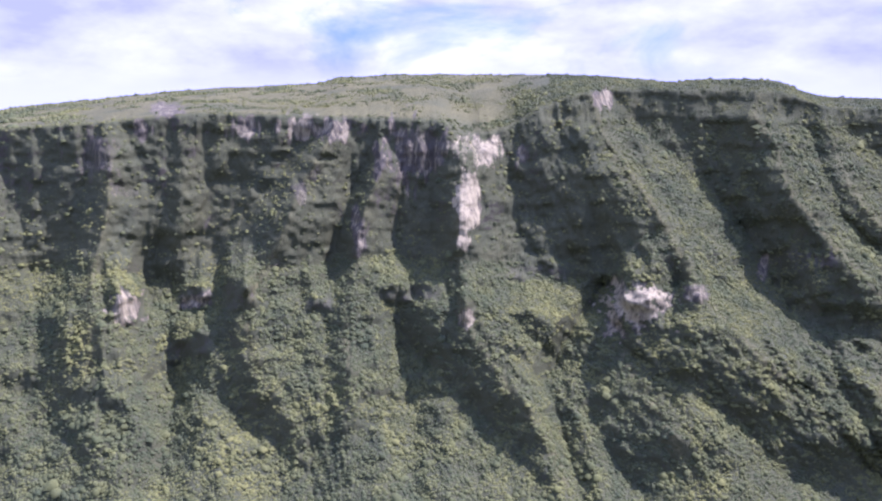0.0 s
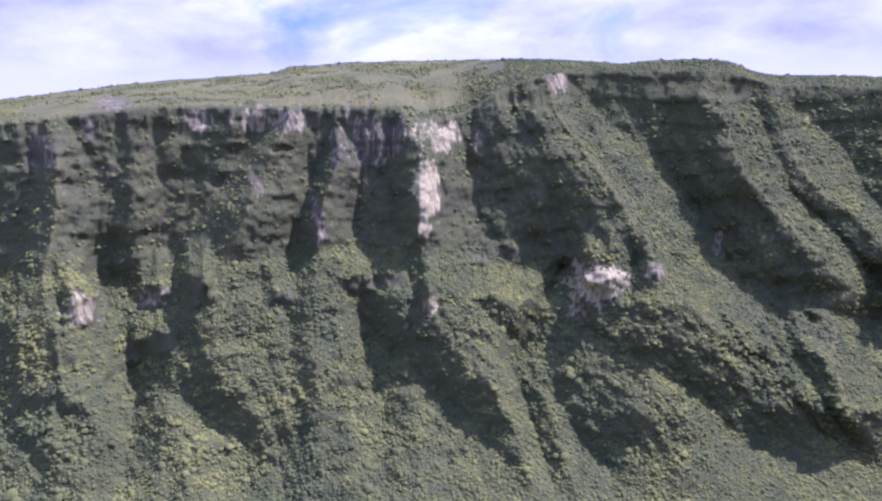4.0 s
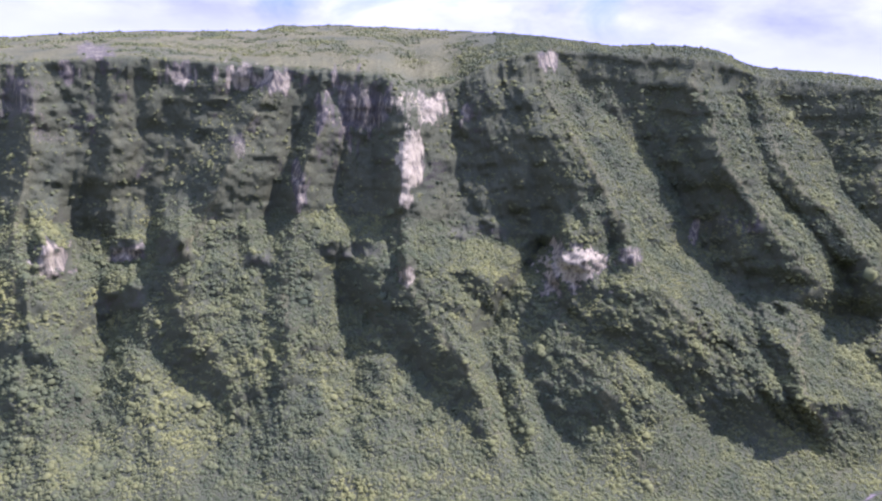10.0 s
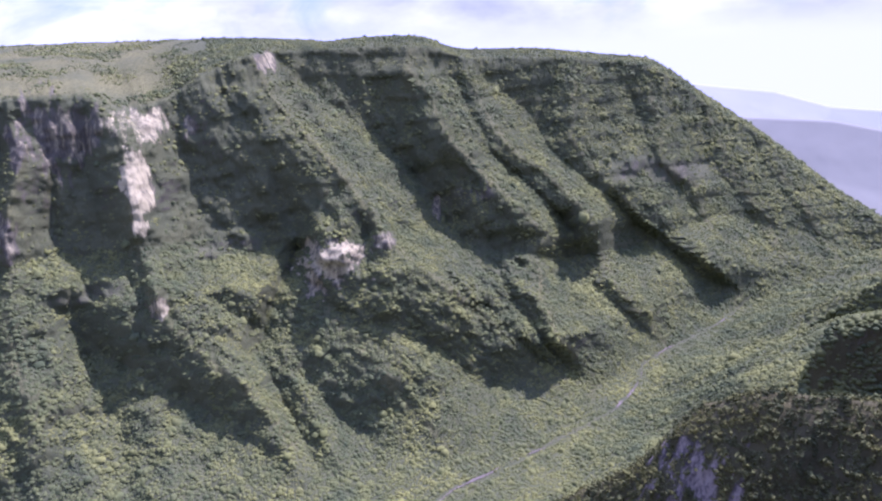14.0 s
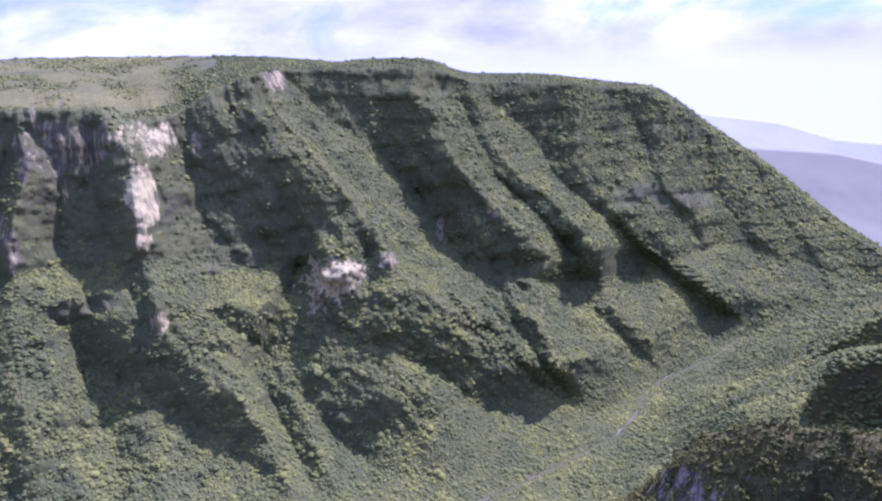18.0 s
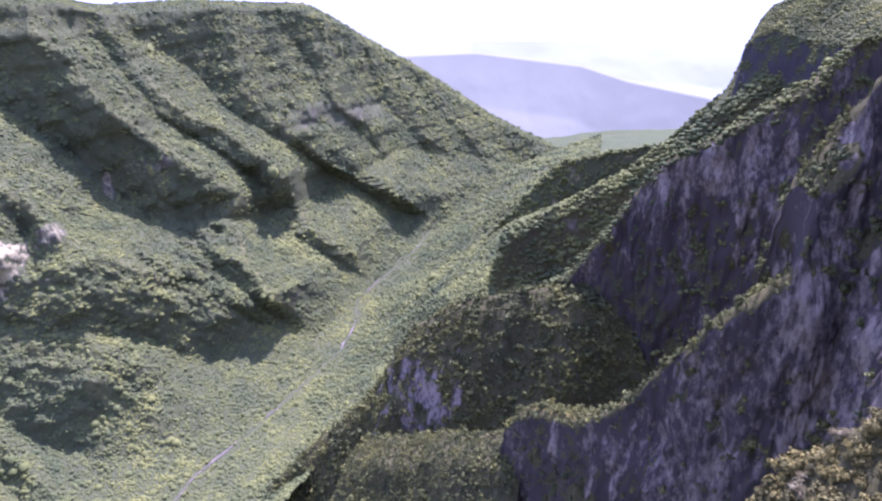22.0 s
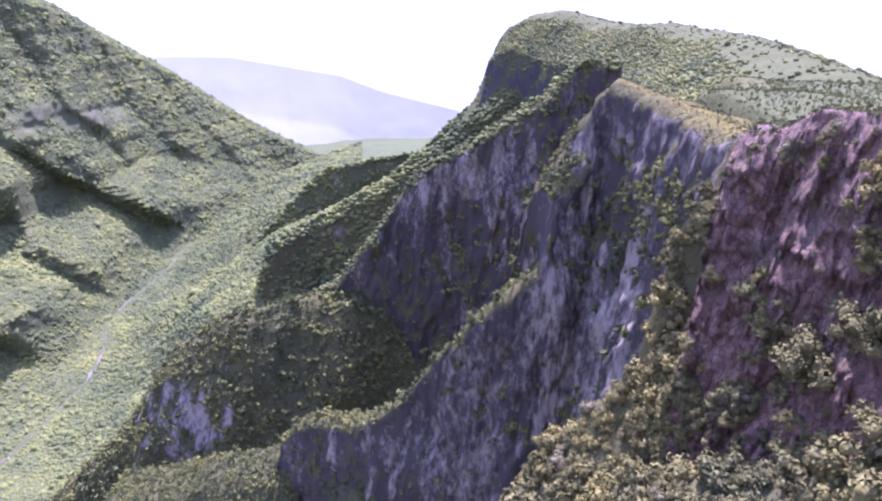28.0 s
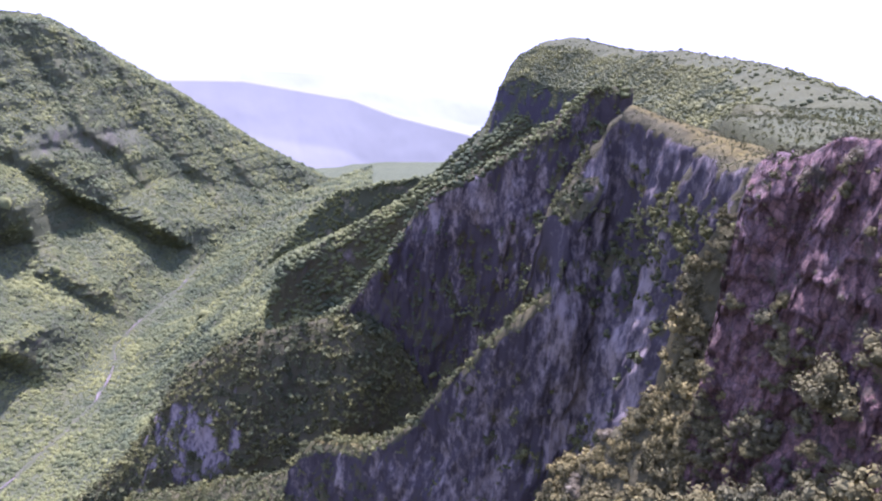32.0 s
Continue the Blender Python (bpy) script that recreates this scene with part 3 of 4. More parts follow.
def spur(name, crest, front, back, n=260, m=150, rough=9.0, stuff=NEAR, rocky=0.5, label="", pale=0.15, facing=None, foot=10.0, blocks=0.0, meadow=0.0, broad=1.0, scars=()):
    """A ridge: its crest, and how far out (first) each drop (second) lies on the side towards the lookout and on the far side."""
    c = curve(crest, n)
    c[:, 2] += fbm(c, 40, 4) * 4 * (broad < 2)
    t = np.gradient(c, axis=0)
    k = max(3, n // 12)
    ker = np.hanning(2 * k + 1)
    ker /= ker.sum()
    t = np.stack([np.convolve(np.pad(t[:, j], k, mode="edge"), ker, "valid") for j in range(3)], -1)
    side = np.stack([t[:, 1], -t[:, 0], np.zeros(n)], -1)
    side /= np.linalg.norm(side, axis=1, keepdims=True) + 1e-9
    if facing is not None:
        side = np.repeat(np.array([facing], float), n, 0)
    flip = np.sign((side * -c).sum(1).mean())
    side *= flip
    fr, bk = np.array(front, float), np.array(back, float)

    def run(prof, count):
        d = np.r_[0, np.cumsum(np.hypot(*np.diff(prof, axis=0).T))]
        s = np.linspace(0, d[-1], count)
        return np.interp(s, d, prof[:, 0]), np.interp(s, d, prof[:, 1])

    mf = int(m * 0.68)
    fo, fd = run(fr, mf)
    bo, bd = run(bk, m - mf)
    out = np.r_[-bo[::-1], fo[1:]]
    drop = np.r_[bd[::-1], fd[1:]]
    P = c[:, None, :] + side[:, None, :] * out[None, :, None]
    P[..., 2] -= drop[None]
    P[..., 2] = np.maximum(P[..., 2], foot)
    shape = P.shape[:2]
    flat = P.reshape(-1, 3)
    nrm = grid_normals(P)
    r = (fbm(flat / broad, (70, 70, 160), 4) * rough * 1.6 + fbm(flat / broad, (22, 22, 60), 4) * rough * 0.6 + fbm(flat / broad, (6, 6, 14), 3) * rough * 0.16).reshape(shape)
    P = P + side[:, None, :] * (r * np.clip(np.abs(out) / (12 * broad), 0, 1)[None])[..., None]
    if blocks:
        f2 = P.reshape(-1, 3)
        step = np.floor(fbm(f2, (10, 10, 34), 3) * 3.2) / 3.2 + np.abs(fbm(f2 + 90, (4, 4, 5), 3)) * 0.5 + np.floor(fbm(f2 + 50, (3.5, 3.5, 6), 2) * 3) * 0.12
        step = step + ((-f2[:, 2] / 9 + fbm(f2, 25, 2) * 1.2) % 1.0) * 0.3
        P = P + side[:, None, :] * (step.reshape(shape) * blocks * np.clip(np.abs(out) / 6, 0, 1)[None])[..., None]
    nrm = grid_normals(P)
    steep = 1 - np.abs(nrm[..., 2])
    patch = fbm(P.reshape(-1, 3), (40, 40, 90), 4).reshape(shape)
    rock = np.clip(np.clip((steep - 0.55) * 2.2, 0, 1) * rocky + patch * 0.2 * (rocky > 0.2), 0, 1)
    palem = np.clip(pale + patch * 0.22, 0, 1)
    seen = P.reshape(-1, 3)
    bearing = np.degrees(np.arctan2(seen[:, 0], seen[:, 1])).reshape(shape)
    height = np.degrees(np.arctan2(seen[:, 2] - 820, np.hypot(seen[:, 0], seen[:, 1]))).reshape(shape)
    chips = fbm(seen, (14, 14, 40), 4).reshape(shape)
    for yaw, up, wide, tall, k in scars:          # fresh, pale rock: bearing and height angle of its middle, half sizes
        d = np.hypot((bearing - yaw) / wide, (height - up) / tall)
        s = np.clip((1.0 - d + chips * 1.0) / 0.4, 0, 1)
        palem = np.maximum(palem, s * (0.22 * k + chips * 0.14))
        rock = np.maximum(rock, s * 0.85 * np.clip((steep - 0.3) * 4, 0, 1))
    grass = meadow * np.clip((np.abs(nrm[..., 2]) - 0.8) * 6 + patch * 0.6, 0, 1)
    ob = sheet(name, P, stuff, None, {"rock": rock, "pale": palem, "grass": grass})
    tagged(ob, label, "mountain spur", kind="structure")
    return P, nrm, rock


SLOPE = [(0, 0), (40, 30), (130, 130), (300, 330), (520, 640)]
land = {}
land["A"] = spur("canyon_spur_fifth", [polar(84, -6.5, 1750), polar(76.2, -10.5, 1600), polar(72.1, -14.3, 1600), polar(63.9, -15.5, 1600), polar(61.9, -17, 1600), polar(57, -21.5, 1620), polar(53.3, -24.6, 1650)],
                 [(0, 0), (10, 4), (40, 110), (150, 260), (420, 600)], SLOPE, 200, 110, 8, WALL, 0.5, "distant forested spur of the near canyon rim")
land["B"] = spur("canyon_spur_fourth", [polar(80, -8.5, 1300), polar(74, -13.2, 1250), polar(68.6, -16.7, 1230), polar(63.8, -19.0, 1220), polar(58.7, -21.1, 1220), polar(57, -24.8, 1230), polar(52, -28.5, 1240)],
                 [(0, 0), (30, 12), (60, 100), (150, 240), (380, 600)], SLOPE, 220, 120, 8, NEAR, 0.45, "forested canyon spur with a dark cliff")
C_HIGH = [polar(88, -6.4, 930), polar(85.3, -6.7, 900), polar(82.5, -9.2, 880), polar(77.5, -12.6, 880), polar(72.2, -15.6, 880), polar(68.5, -20.0, 885), polar(65, -24.2, 900), polar(60, -27, 960), polar(54, -30, 1060)]
C_LOW = [polar(74, -36, 800), polar(71, -32, 825), polar(69, -28.5, 850), polar(66.5, -26.2, 868), polar(63.3, -25.7, 880), polar(59.0, -26.4, 880), polar(53.5, -26.9, 885), polar(49.8, -28.4, 900), polar(47.5, -30.4, 905), polar(45.9, -32.3, 920), polar(43, -34.4, 940), polar(40.1, -35.7, 960), polar(33, -38.7, 980)]
land["C"] = spur("canyon_spur_third", C_HIGH, [(0, 0), (14, 6), (34, 150), (60, 300), (120, 470), (240, 700)], SLOPE, 300, 170, 12, NEAR, 0.95, "canyon spur with a huge dark basalt cliff", 0.09, blocks=5.0, scars=((78.5, -16, 7.5, 3, 1.0), (81.5, -23, 2.5, 2.2, 0.9), (70, -21, 2, 3, 0.5)))
land["C2"] = spur("canyon_shoulder_third", C_LOW, [(0, 0), (25, 12), (75, 70), (120, 150), (150, 260), (260, 600)], SLOPE, 260, 130, 9, NEAR, 0.55, "forested shoulder of the spur with a pale cliff at its tip", 0.22, scars=((49.5, -33.8, 4.0, 4.0, 1.0),))
D_HIGH = [polar(101, -12.2, 240), polar(97, -11.2, 310), polar(93.9, -9.8, 385), polar(90, -8.6, 430), polar(88.0, -7.9, 450), polar(86.3, -9.3, 450), polar(85.9, -14.1, 440), polar(83.9, -17.4, 430), polar(82.6, -23.5, 425), polar(81.1, -24.9, 425), polar(75.8, -29.2, 440), polar(72.3, -32.4, 455), polar(69.8, -35.1, 470), polar(65.1, -36.5, 510), polar(60.2, -35.6, 560), polar(58.2, -36.9, 580), polar(57.4, -41, 590)]
D_LOW = [polar(60, -38.5, 590), polar(56.9, -37.8, 600), polar(52, -37.5, 645), polar(47.4, -37.3, 690), polar(43.5, -36.8, 760), polar(41.5, -38.5, 775), polar(40, -42, 780)]
land["D"] = spur("canyon_spur_second", D_HIGH, [(0, 0), (8, 6), (16, 90), (30, 200), (70, 330), (150, 560)], [(0, 0), (25, 8), (60, 100), (150, 300), (300, 600)], 420, 220, 9, NEAR, 1.0, "canyon spur of grey and dark basalt with trees on its crest", 0.07, meadow=1.0, blocks=3.0, scars=((87.5, -27.5, 5.5, 6.5, 1.15), (91, -13, 6, 3.0, 0.8), (71, -38.8, 9, 2.6, 0.8)))
land["D2"] = spur("canyon_shoulder_second", D_LOW, [(0, 0), (40, 14), (80, 60), (110, 140), (160, 400)], SLOPE, 160, 100, 5, NEAR, 0.4, "forested shoulder of the near spur")
land["E"] = spur("bushy_slope", [polar(95.4, -17.0, 197), polar(95.8, -20.5, 191), polar(96.1, -24.4, 184), polar(94.8, -29.2, 182), polar(91.1, -32.3, 185), polar(85.9, -36.5, 190), polar(81.5, -41.2, 195), polar(79.7, -45.5, 200), polar(76, -52, 210)],
                 [(0, 0), (14, 14), (40, 50), (70, 110), (100, 260)], [(0, 0), (8, 14), (16, 120), (40, 300)], 220, 150, 2.5, NEAR, 0.12, "steep slope of earth and bushes below the near rim")
land["F"] = spur("near_rock_face", [polar(96.3, -17, 182), polar(96.9, -12.4, 180), polar(98.2, -11.4, 178), polar(100.2, -11.4, 172), polar(102.2, -9.7, 165), polar(106.5, -9.8, 152), polar(113, -10.5, 138), polar(125, -12, 120), polar(150, -14, 100)],
                 [(0, 0), (3, 4), (10, 26), (20, 60), (32, 100), (56, 175)], [(0, 0), (20, 3), (60, 12), (120, 60)], 460, 300, 6.0, RED, 1.0, "reddish-brown near rock face with tufts of bushes", 0.10, (-0.93, 0.36, 0), blocks=4.0)
land["G"] = spur("bushy_bank", [polar(86, -45, 150), polar(91, -40.5, 146), polar(97, -38.8, 138), polar(103, -37.5, 126), polar(110, -34, 116), polar(122, -30, 104)],
                 [(0, 0), (10, 7), (30, 34), (60, 90), (90, 330)], [(0, 0), (10, 8), (30, 60), (60, 200)], 160, 90, 2.5, NEAR, 0.05, "bank of earth and bushes at the foot of the rock face", 0.1, (-0.9, 0.43, 0))


def near_plateau():
    nu, nv = 220, 130
    x = np.linspace(170, 820, nu)
    s = np.linspace(0, 1, nv)
    X = np.repeat(x[:, None], nv, 1)
    north = np.interp(X, [170, 260, 330, 430, 470, 560, 820], [-75, -70, -62, -34, -20, -60, -60])
    Y = north + (-420 - north) * s[None]
    top = np.interp(X, [170, 260, 330, 450, 600, 740, 820], [782, 764, 752, 752, 738, 722, 640])
    P = np.stack([X, Y, top], -1)
    flat = P.reshape(-1, 3)
    P[..., 2] += fbm(flat, 120, 4).reshape(nu, nv) * 4 - np.clip((s - 0.35) / 0.65, 0, 1)[None] ** 2 * 160 - np.clip(1 - s / 0.05, 0, 1)[None] ** 2 * 60
    patch = fbm(flat, 60, 4).reshape(nu, nv)
    grass = np.clip(1.15 - s[None] * 3.2 + patch * 1.1, 0, 1) * np.ones((nu, 1))
    ob = sheet("plateau_near", P, MEADOW, None, {"rock": np.zeros(nu * nv), "pale": np.zeros(nu * nv), "grass": grass})
    tagged(ob, "grassy plateau top behind the near cliffs", "plateau", kind="structure")
    return P, grid_normals(P), grass * 0.52


land["P"] = near_plateau()
land["M"] = spur("table_mountain", [polar(75.6, -11.5, 1480), polar(76.7, -9.9, 1480), polar(77.6, -7.6, 1480), polar(79.7, -4.1, 1470), polar(81.4, -3.2, 1450), polar(83.2, -2.9, 1430), polar(87.2, -3.8, 1350), polar(91.4, -3.8, 1206), polar(95.6, -4.2, 1088), polar(99.6, -5.5, 825), polar(106, -7.4, 609), polar(115, -9.5, 480), polar(130, -14, 420)],
                 [(0, 0), (25, 3), (70, 18), (150, 62), (190, 260)], [(0, 0), (60, 10), (200, 120), (400, 400)], 300, 110, 5, MEADOW, 0.8, "flat-topped forested mountain above the near rim", 0.0, meadow=0.6)


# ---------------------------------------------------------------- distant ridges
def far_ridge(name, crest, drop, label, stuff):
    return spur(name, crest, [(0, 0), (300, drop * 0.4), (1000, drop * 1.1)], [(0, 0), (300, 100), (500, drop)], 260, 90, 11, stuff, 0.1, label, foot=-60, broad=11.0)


# both ridges look hazy only through their paled base colours
far_ridge("distant_ridge", [polar(44, -5.0, 4000), polar(49.6, -6.0, 4000), polar(52.4, -6.1, 4000), polar(57, -6.3, 4000), polar(61, -7.1, 4000), polar(65.4, -7.9, 4000), polar(69.1, -9.3, 3950), polar(75.3, -10.8, 3900), polar(82, -13, 3900)], 620, "forested ridge beyond the canyon mouth, with haze put into its colour", HAZY_HILLS)
far_ridge("distant_ridge", [polar(42, -2.8, 4600), polar(48, -3.6, 4600), polar(53, -4.2, 4600), polar(56.7, -5.3, 4600), polar(64.6, -5.9, 4600), polar(73.8, -6.7, 4600), polar(82, -8.0, 4600)], 500, "mountain range near the coast, with haze put into its pale colour", HAZY)

# ---------------------------------------------------------------- river


def river_near(x, y):
    """Level distance of points from the river's line."""
    best = np.full(len(x), 1e9)
    for (x0, y0), (x1, y1) in zip(RIVER[:-1], RIVER[1:]):
        dx, dy = x1 - x0, y1 - y0
        k = np.clip(((x - x0) * dx + (y - y0) * dy) / (dx * dx + dy * dy), 0, 1)
        best = np.minimum(best, np.hypot(x - x0 - k * dx, y - y0 - k * dy))
    return best


def river():
    n, m = 900, 7
    c = curve([(x, y, 0) for x, y in RIVER], n)
    c[:, 1] += fbm(c, 90, 3) * 9
    t = np.gradient(c, axis=0)
    side = np.stack([-t[:, 1], t[:, 0], np.zeros(n)], -1)
    side /= np.linalg.norm(side, axis=1, keepdims=True)
    w = fbm(c + 500, 70, 3) * 5.5 - 0.6
    w = np.maximum(w, 0.2) * np.clip((c[:, 0] - 250) / 450, 0.15, 1)
    P = c[:, None] + side[:, None] * (w[:, None] * np.linspace(-1, 1, m)[None])[..., None]
    P[..., 2] = floor_height(P[..., 0], P[..., 1]) + 1.6
    z = np.zeros(n * m)
    m_, t_, b_ = material("river_stones")
    col = ramp(t_, noise_node(t_, 0.35, 6, 0.7), [(0.3, (0.05, 0.045, 0.03)), (0.65, (0.16, 0.135, 0.095))])
    t_.links.new(col, b_.inputs["Base Color"])
    b_.inputs["Roughness"].default_value = 0.85
    b_.inputs["Specular IOR Level"].default_value = 0.1
    bump(t_, b_, noise_node(t_, 0.5, 5, 0.7), 0.8, 0.8)
    ob = sheet("river_bed", P, m_, None)
    tagged(ob, "narrow stony river bed winding through the valley forest", "river", kind="structure")


river()


# ---------------------------------------------------------------- forest crowns
G5 = (1 + 5 ** 0.5) / 2
ICO_V = np.array([(-1, G5, 0), (1, G5, 0), (-1, -G5, 0), (1, -G5, 0), (0, -1, G5), (0, 1, G5), (0, -1, -G5), (0, 1, -G5), (G5, 0, -1), (G5, 0, 1), (-G5, 0, -1), (-G5, 0, 1)], float) / math.hypot(1, G5)
ICO_F = np.array([(0, 11, 5), (0, 5, 1), (0, 1, 7), (0, 7, 10), (0, 10, 11), (1, 5, 9), (5, 11, 4), (11, 10, 2), (10, 7, 6), (7, 1, 8), (3, 9, 4), (3, 4, 2), (3, 2, 6), (3, 6, 8), (3, 8, 9), (4, 9, 5), (2, 4, 11), (6, 2, 10), (8, 6, 7), (9, 8, 1)])


DOME_F = ICO_F[ICO_V[ICO_F].mean(1)[:, 2] > -0.25]


def pick(P, keep, density):
    """Random places on a grid of points, so many a square metre where keep is 1."""
    e1, e2 = P[1:, :-1] - P[:-1, :-1], P[:-1, 1:] - P[:-1, :-1]
    area = np.linalg.norm(np.cross(e1, e2), axis=2)
    want = area * keep[:-1, :-1] * density
    count = np.floor(want + rng.random(want.shape)).astype(int)
    iu, iv = np.nonzero(count)
    k = count[iu, iv]
    iu, iv = np.repeat(iu, k), np.repeat(iv, k)
    a, b = rng.random(len(iu))[:, None], rng.random(len(iu))[:, None]
    return P[iu, iv] + a * e1[iu, iv] + b * e2[iu, iv], iu, iv




def crowns(name, spots, radius, stuff, label, lumps=1, ball=(ICO_V, ICO_F)):
    """Leafy crowns on all the spots, joined; lumps: how many clumps make one crown."""
    if lumps > 1:
        radius = np.repeat(radius, lumps)
        spots = np.repeat(spots, lumps, 0) + rng.normal(0, 1, (len(radius), 3)) * radius[:, None] * (0.5, 0.5, 0.38)
        radius = radius * rng.uniform(0.38, 0.7, len(radius))
    n = len(spots)
    turn = rng.uniform(0, 2 * np.pi, n)
    bv, bf = ball
    k = len(bv)
    v = np.repeat(bv[None], n, 0) * rng.uniform(0.65, 1.35, (n, k, 1))
    c, s = np.cos(turn)[:, None], np.sin(turn)[:, None]
    v = np.stack([v[..., 0] * c - v[..., 1] * s, v[..., 0] * s + v[..., 1] * c, v[..., 2] * rng.uniform(0.6, 1.0, (n, 1))], -1)
    v = v * radius[:, None, None] + spots[:, None]
    f = (bf[None] + k * np.arange(n)[:, None, None]).reshape(-1, 3)
    me = mesh_from(name, v.reshape(-1, 3), f, True)
    me.materials.append(stuff)
    ob = new(name, me)
    tagged(ob, label, "forest", kind="stuff")
    return ob


def forest_far():
    """Crowns of mixed size over the wall and the valley floor."""
    P, U = far_P, far_u
    steep = np.clip((np.abs(far_n[..., 2]) - 0.22) * 5, 0.10, 1)
    stand = fbm(P.reshape(-1, 3), 70, 3).reshape(U.shape)
    keep = (1 - np.clip((far_rock - 0.33) * 6, 0, 1)) * steep
    keep *= np.where(far_top, np.clip(0.3 + stand * 1.2, 0, 1) * np.interp(U, [4, 9], [0.6, 1]) * (far_w < 1), 1)
    keep = np.where(far_top & (U > 9) & (far_w < 1), 1.0, keep)
    keep *= far_open
    keep *= np.where(far_cliff, np.interp(U, [8, 16, 50], [0.22, 0.65, 1]), 1)
    away = np.hypot(P[..., 0], P[..., 1])
    keep *= np.interp(away, [1500, 2000, 2600, 3100], [1, 0.6, 0.35, 0.25]) * np.interp(U, [-41, -36], [0.5, 1])
    spots, iu, iv = pick(P, keep, 1 / 18)
    far = river_near(spots[:, 0], spots[:, 1])
    facing = far_n[iu, iv]
    facing = facing * np.where((facing * spots).sum(1) < 0, 1, -1)[:, None]
    ok = (far > 2.0 + rng.random(len(far)) * 4) | (spots[:, 2] > 80)
    spots, facing, iu, iv = spots[ok], facing[ok], iu[ok], iv[ok]
    n = len(spots)
    radius = (rng.gamma(1.8, 0.8, n) + 1.25) * (1 + 0.25 * np.clip(stand[iu, iv], -1, 1))
    radius *= np.where(spots[:, 2] > 760, 0.7, 1) * np.interp(away[iu, iv], [1500, 2000, 2600, 3100], [1, 1.25, 1.55, 1.8])
    spots -= facing * radius[:, None] * 0.12
    crowns("canyon_forest", spots, radius, FOREST, "dense green subtropical forest covering the canyon slopes", 1, (ICO_V, DOME_F))
    return n


def canyon_side(P):
    """The crest of a spur and its side towards the lookout."""
    m = P.shape[1]
    return (np.arange(m) > (m - int(m * 0.68)) * 0.72)[None].astype(float)


def forest_spur(key, name, density, size, lumps, label, stuff, floor=0.0, near=None):
    P, nrm, rock = land[key]
    up = np.abs(nrm[..., 2])
    keep = np.clip((up - 0.16) * 4, floor, 1) * (1 - np.clip((rock - 0.38) * 5, 0, 1)) * (P[..., 2] > 25) * canyon_side(P)
    if near is not None:
        keep = keep * near(P)
    spots, iu, iv = pick(P, keep, density)
    radius = rng.gamma(9, 1 / 9, len(spots)) * size
    spots[:, 2] += radius * 0.45
    crowns(name, spots, radius, stuff, label, lumps)
    return len(spots)


forest_far()
forest_spur("A", "ridge_forest", 1 / 45, 4.2, 1, "dense green forest on a distant canyon spur", FOREST, floor=0.05)
forest_spur("B", "ridge_forest", 1 / 34, 3.8, 1, "dense green forest on a canyon spur", FOREST, floor=0.05)
forest_spur("C", "ridge_forest", 1 / 34, 3.4, 3, "olive green trees on the crest of a cliff", FOREST, floor=0.008)


def leaf_cloud(seed, count, lumps, flat=0.8, leaf=0.16):
    """Leaves on a few lumps about a unit ball: vertices and quads."""
    r = np.random.default_rng(seed)
    centre = r.normal(0, 0.42, (lumps, 3)) * (1, 1, flat)
    size = r.uniform(0.34, 0.62, lumps)
    k = r.integers(0, lumps, count)
    d = r.normal(0, 1, (count, 3))
    d[:, 2] = np.where(d[:, 2] < -0.4, -d[:, 2], d[:, 2])
    d /= np.linalg.norm(d, axis=1, keepdims=True)
    p = centre[k] + d * (size[k] * r.uniform(0.66, 1.1, count))[:, None]
    n = d + r.normal(0, 0.42, (count, 3))
    n /= np.linalg.norm(n, axis=1, keepdims=True)
    a = np.cross(n, r.normal(0, 1, (count, 3)))
    a /= np.linalg.norm(a, axis=1, keepdims=True)
    b = np.cross(n, a)
    s = (leaf * r.uniform(0.6, 1.4, count))[:, None]
    quad = np.stack([p - a * s, p - b * s * 0.6 + n * s * 0.25, p + a * s, p + b * s * 0.6 + n * s * 0.25], 1)
    quad[..., 2] += 0.55
    faces = np.arange(count * 4).reshape(count, 4)
    core = (ICO_V[None] * r.uniform(0.75, 1.0, (lumps, 12, 1)) * size[:, None, None] * 0.64 + centre[:, None]).reshape(-1, 3)
    core[:, 2] += 0.55
    cf = (ICO_F[None] + 12 * np.arange(lumps)[:, None, None]).reshape(-1, 3)
    return quad.reshape(-1, 3), faces, core, cf


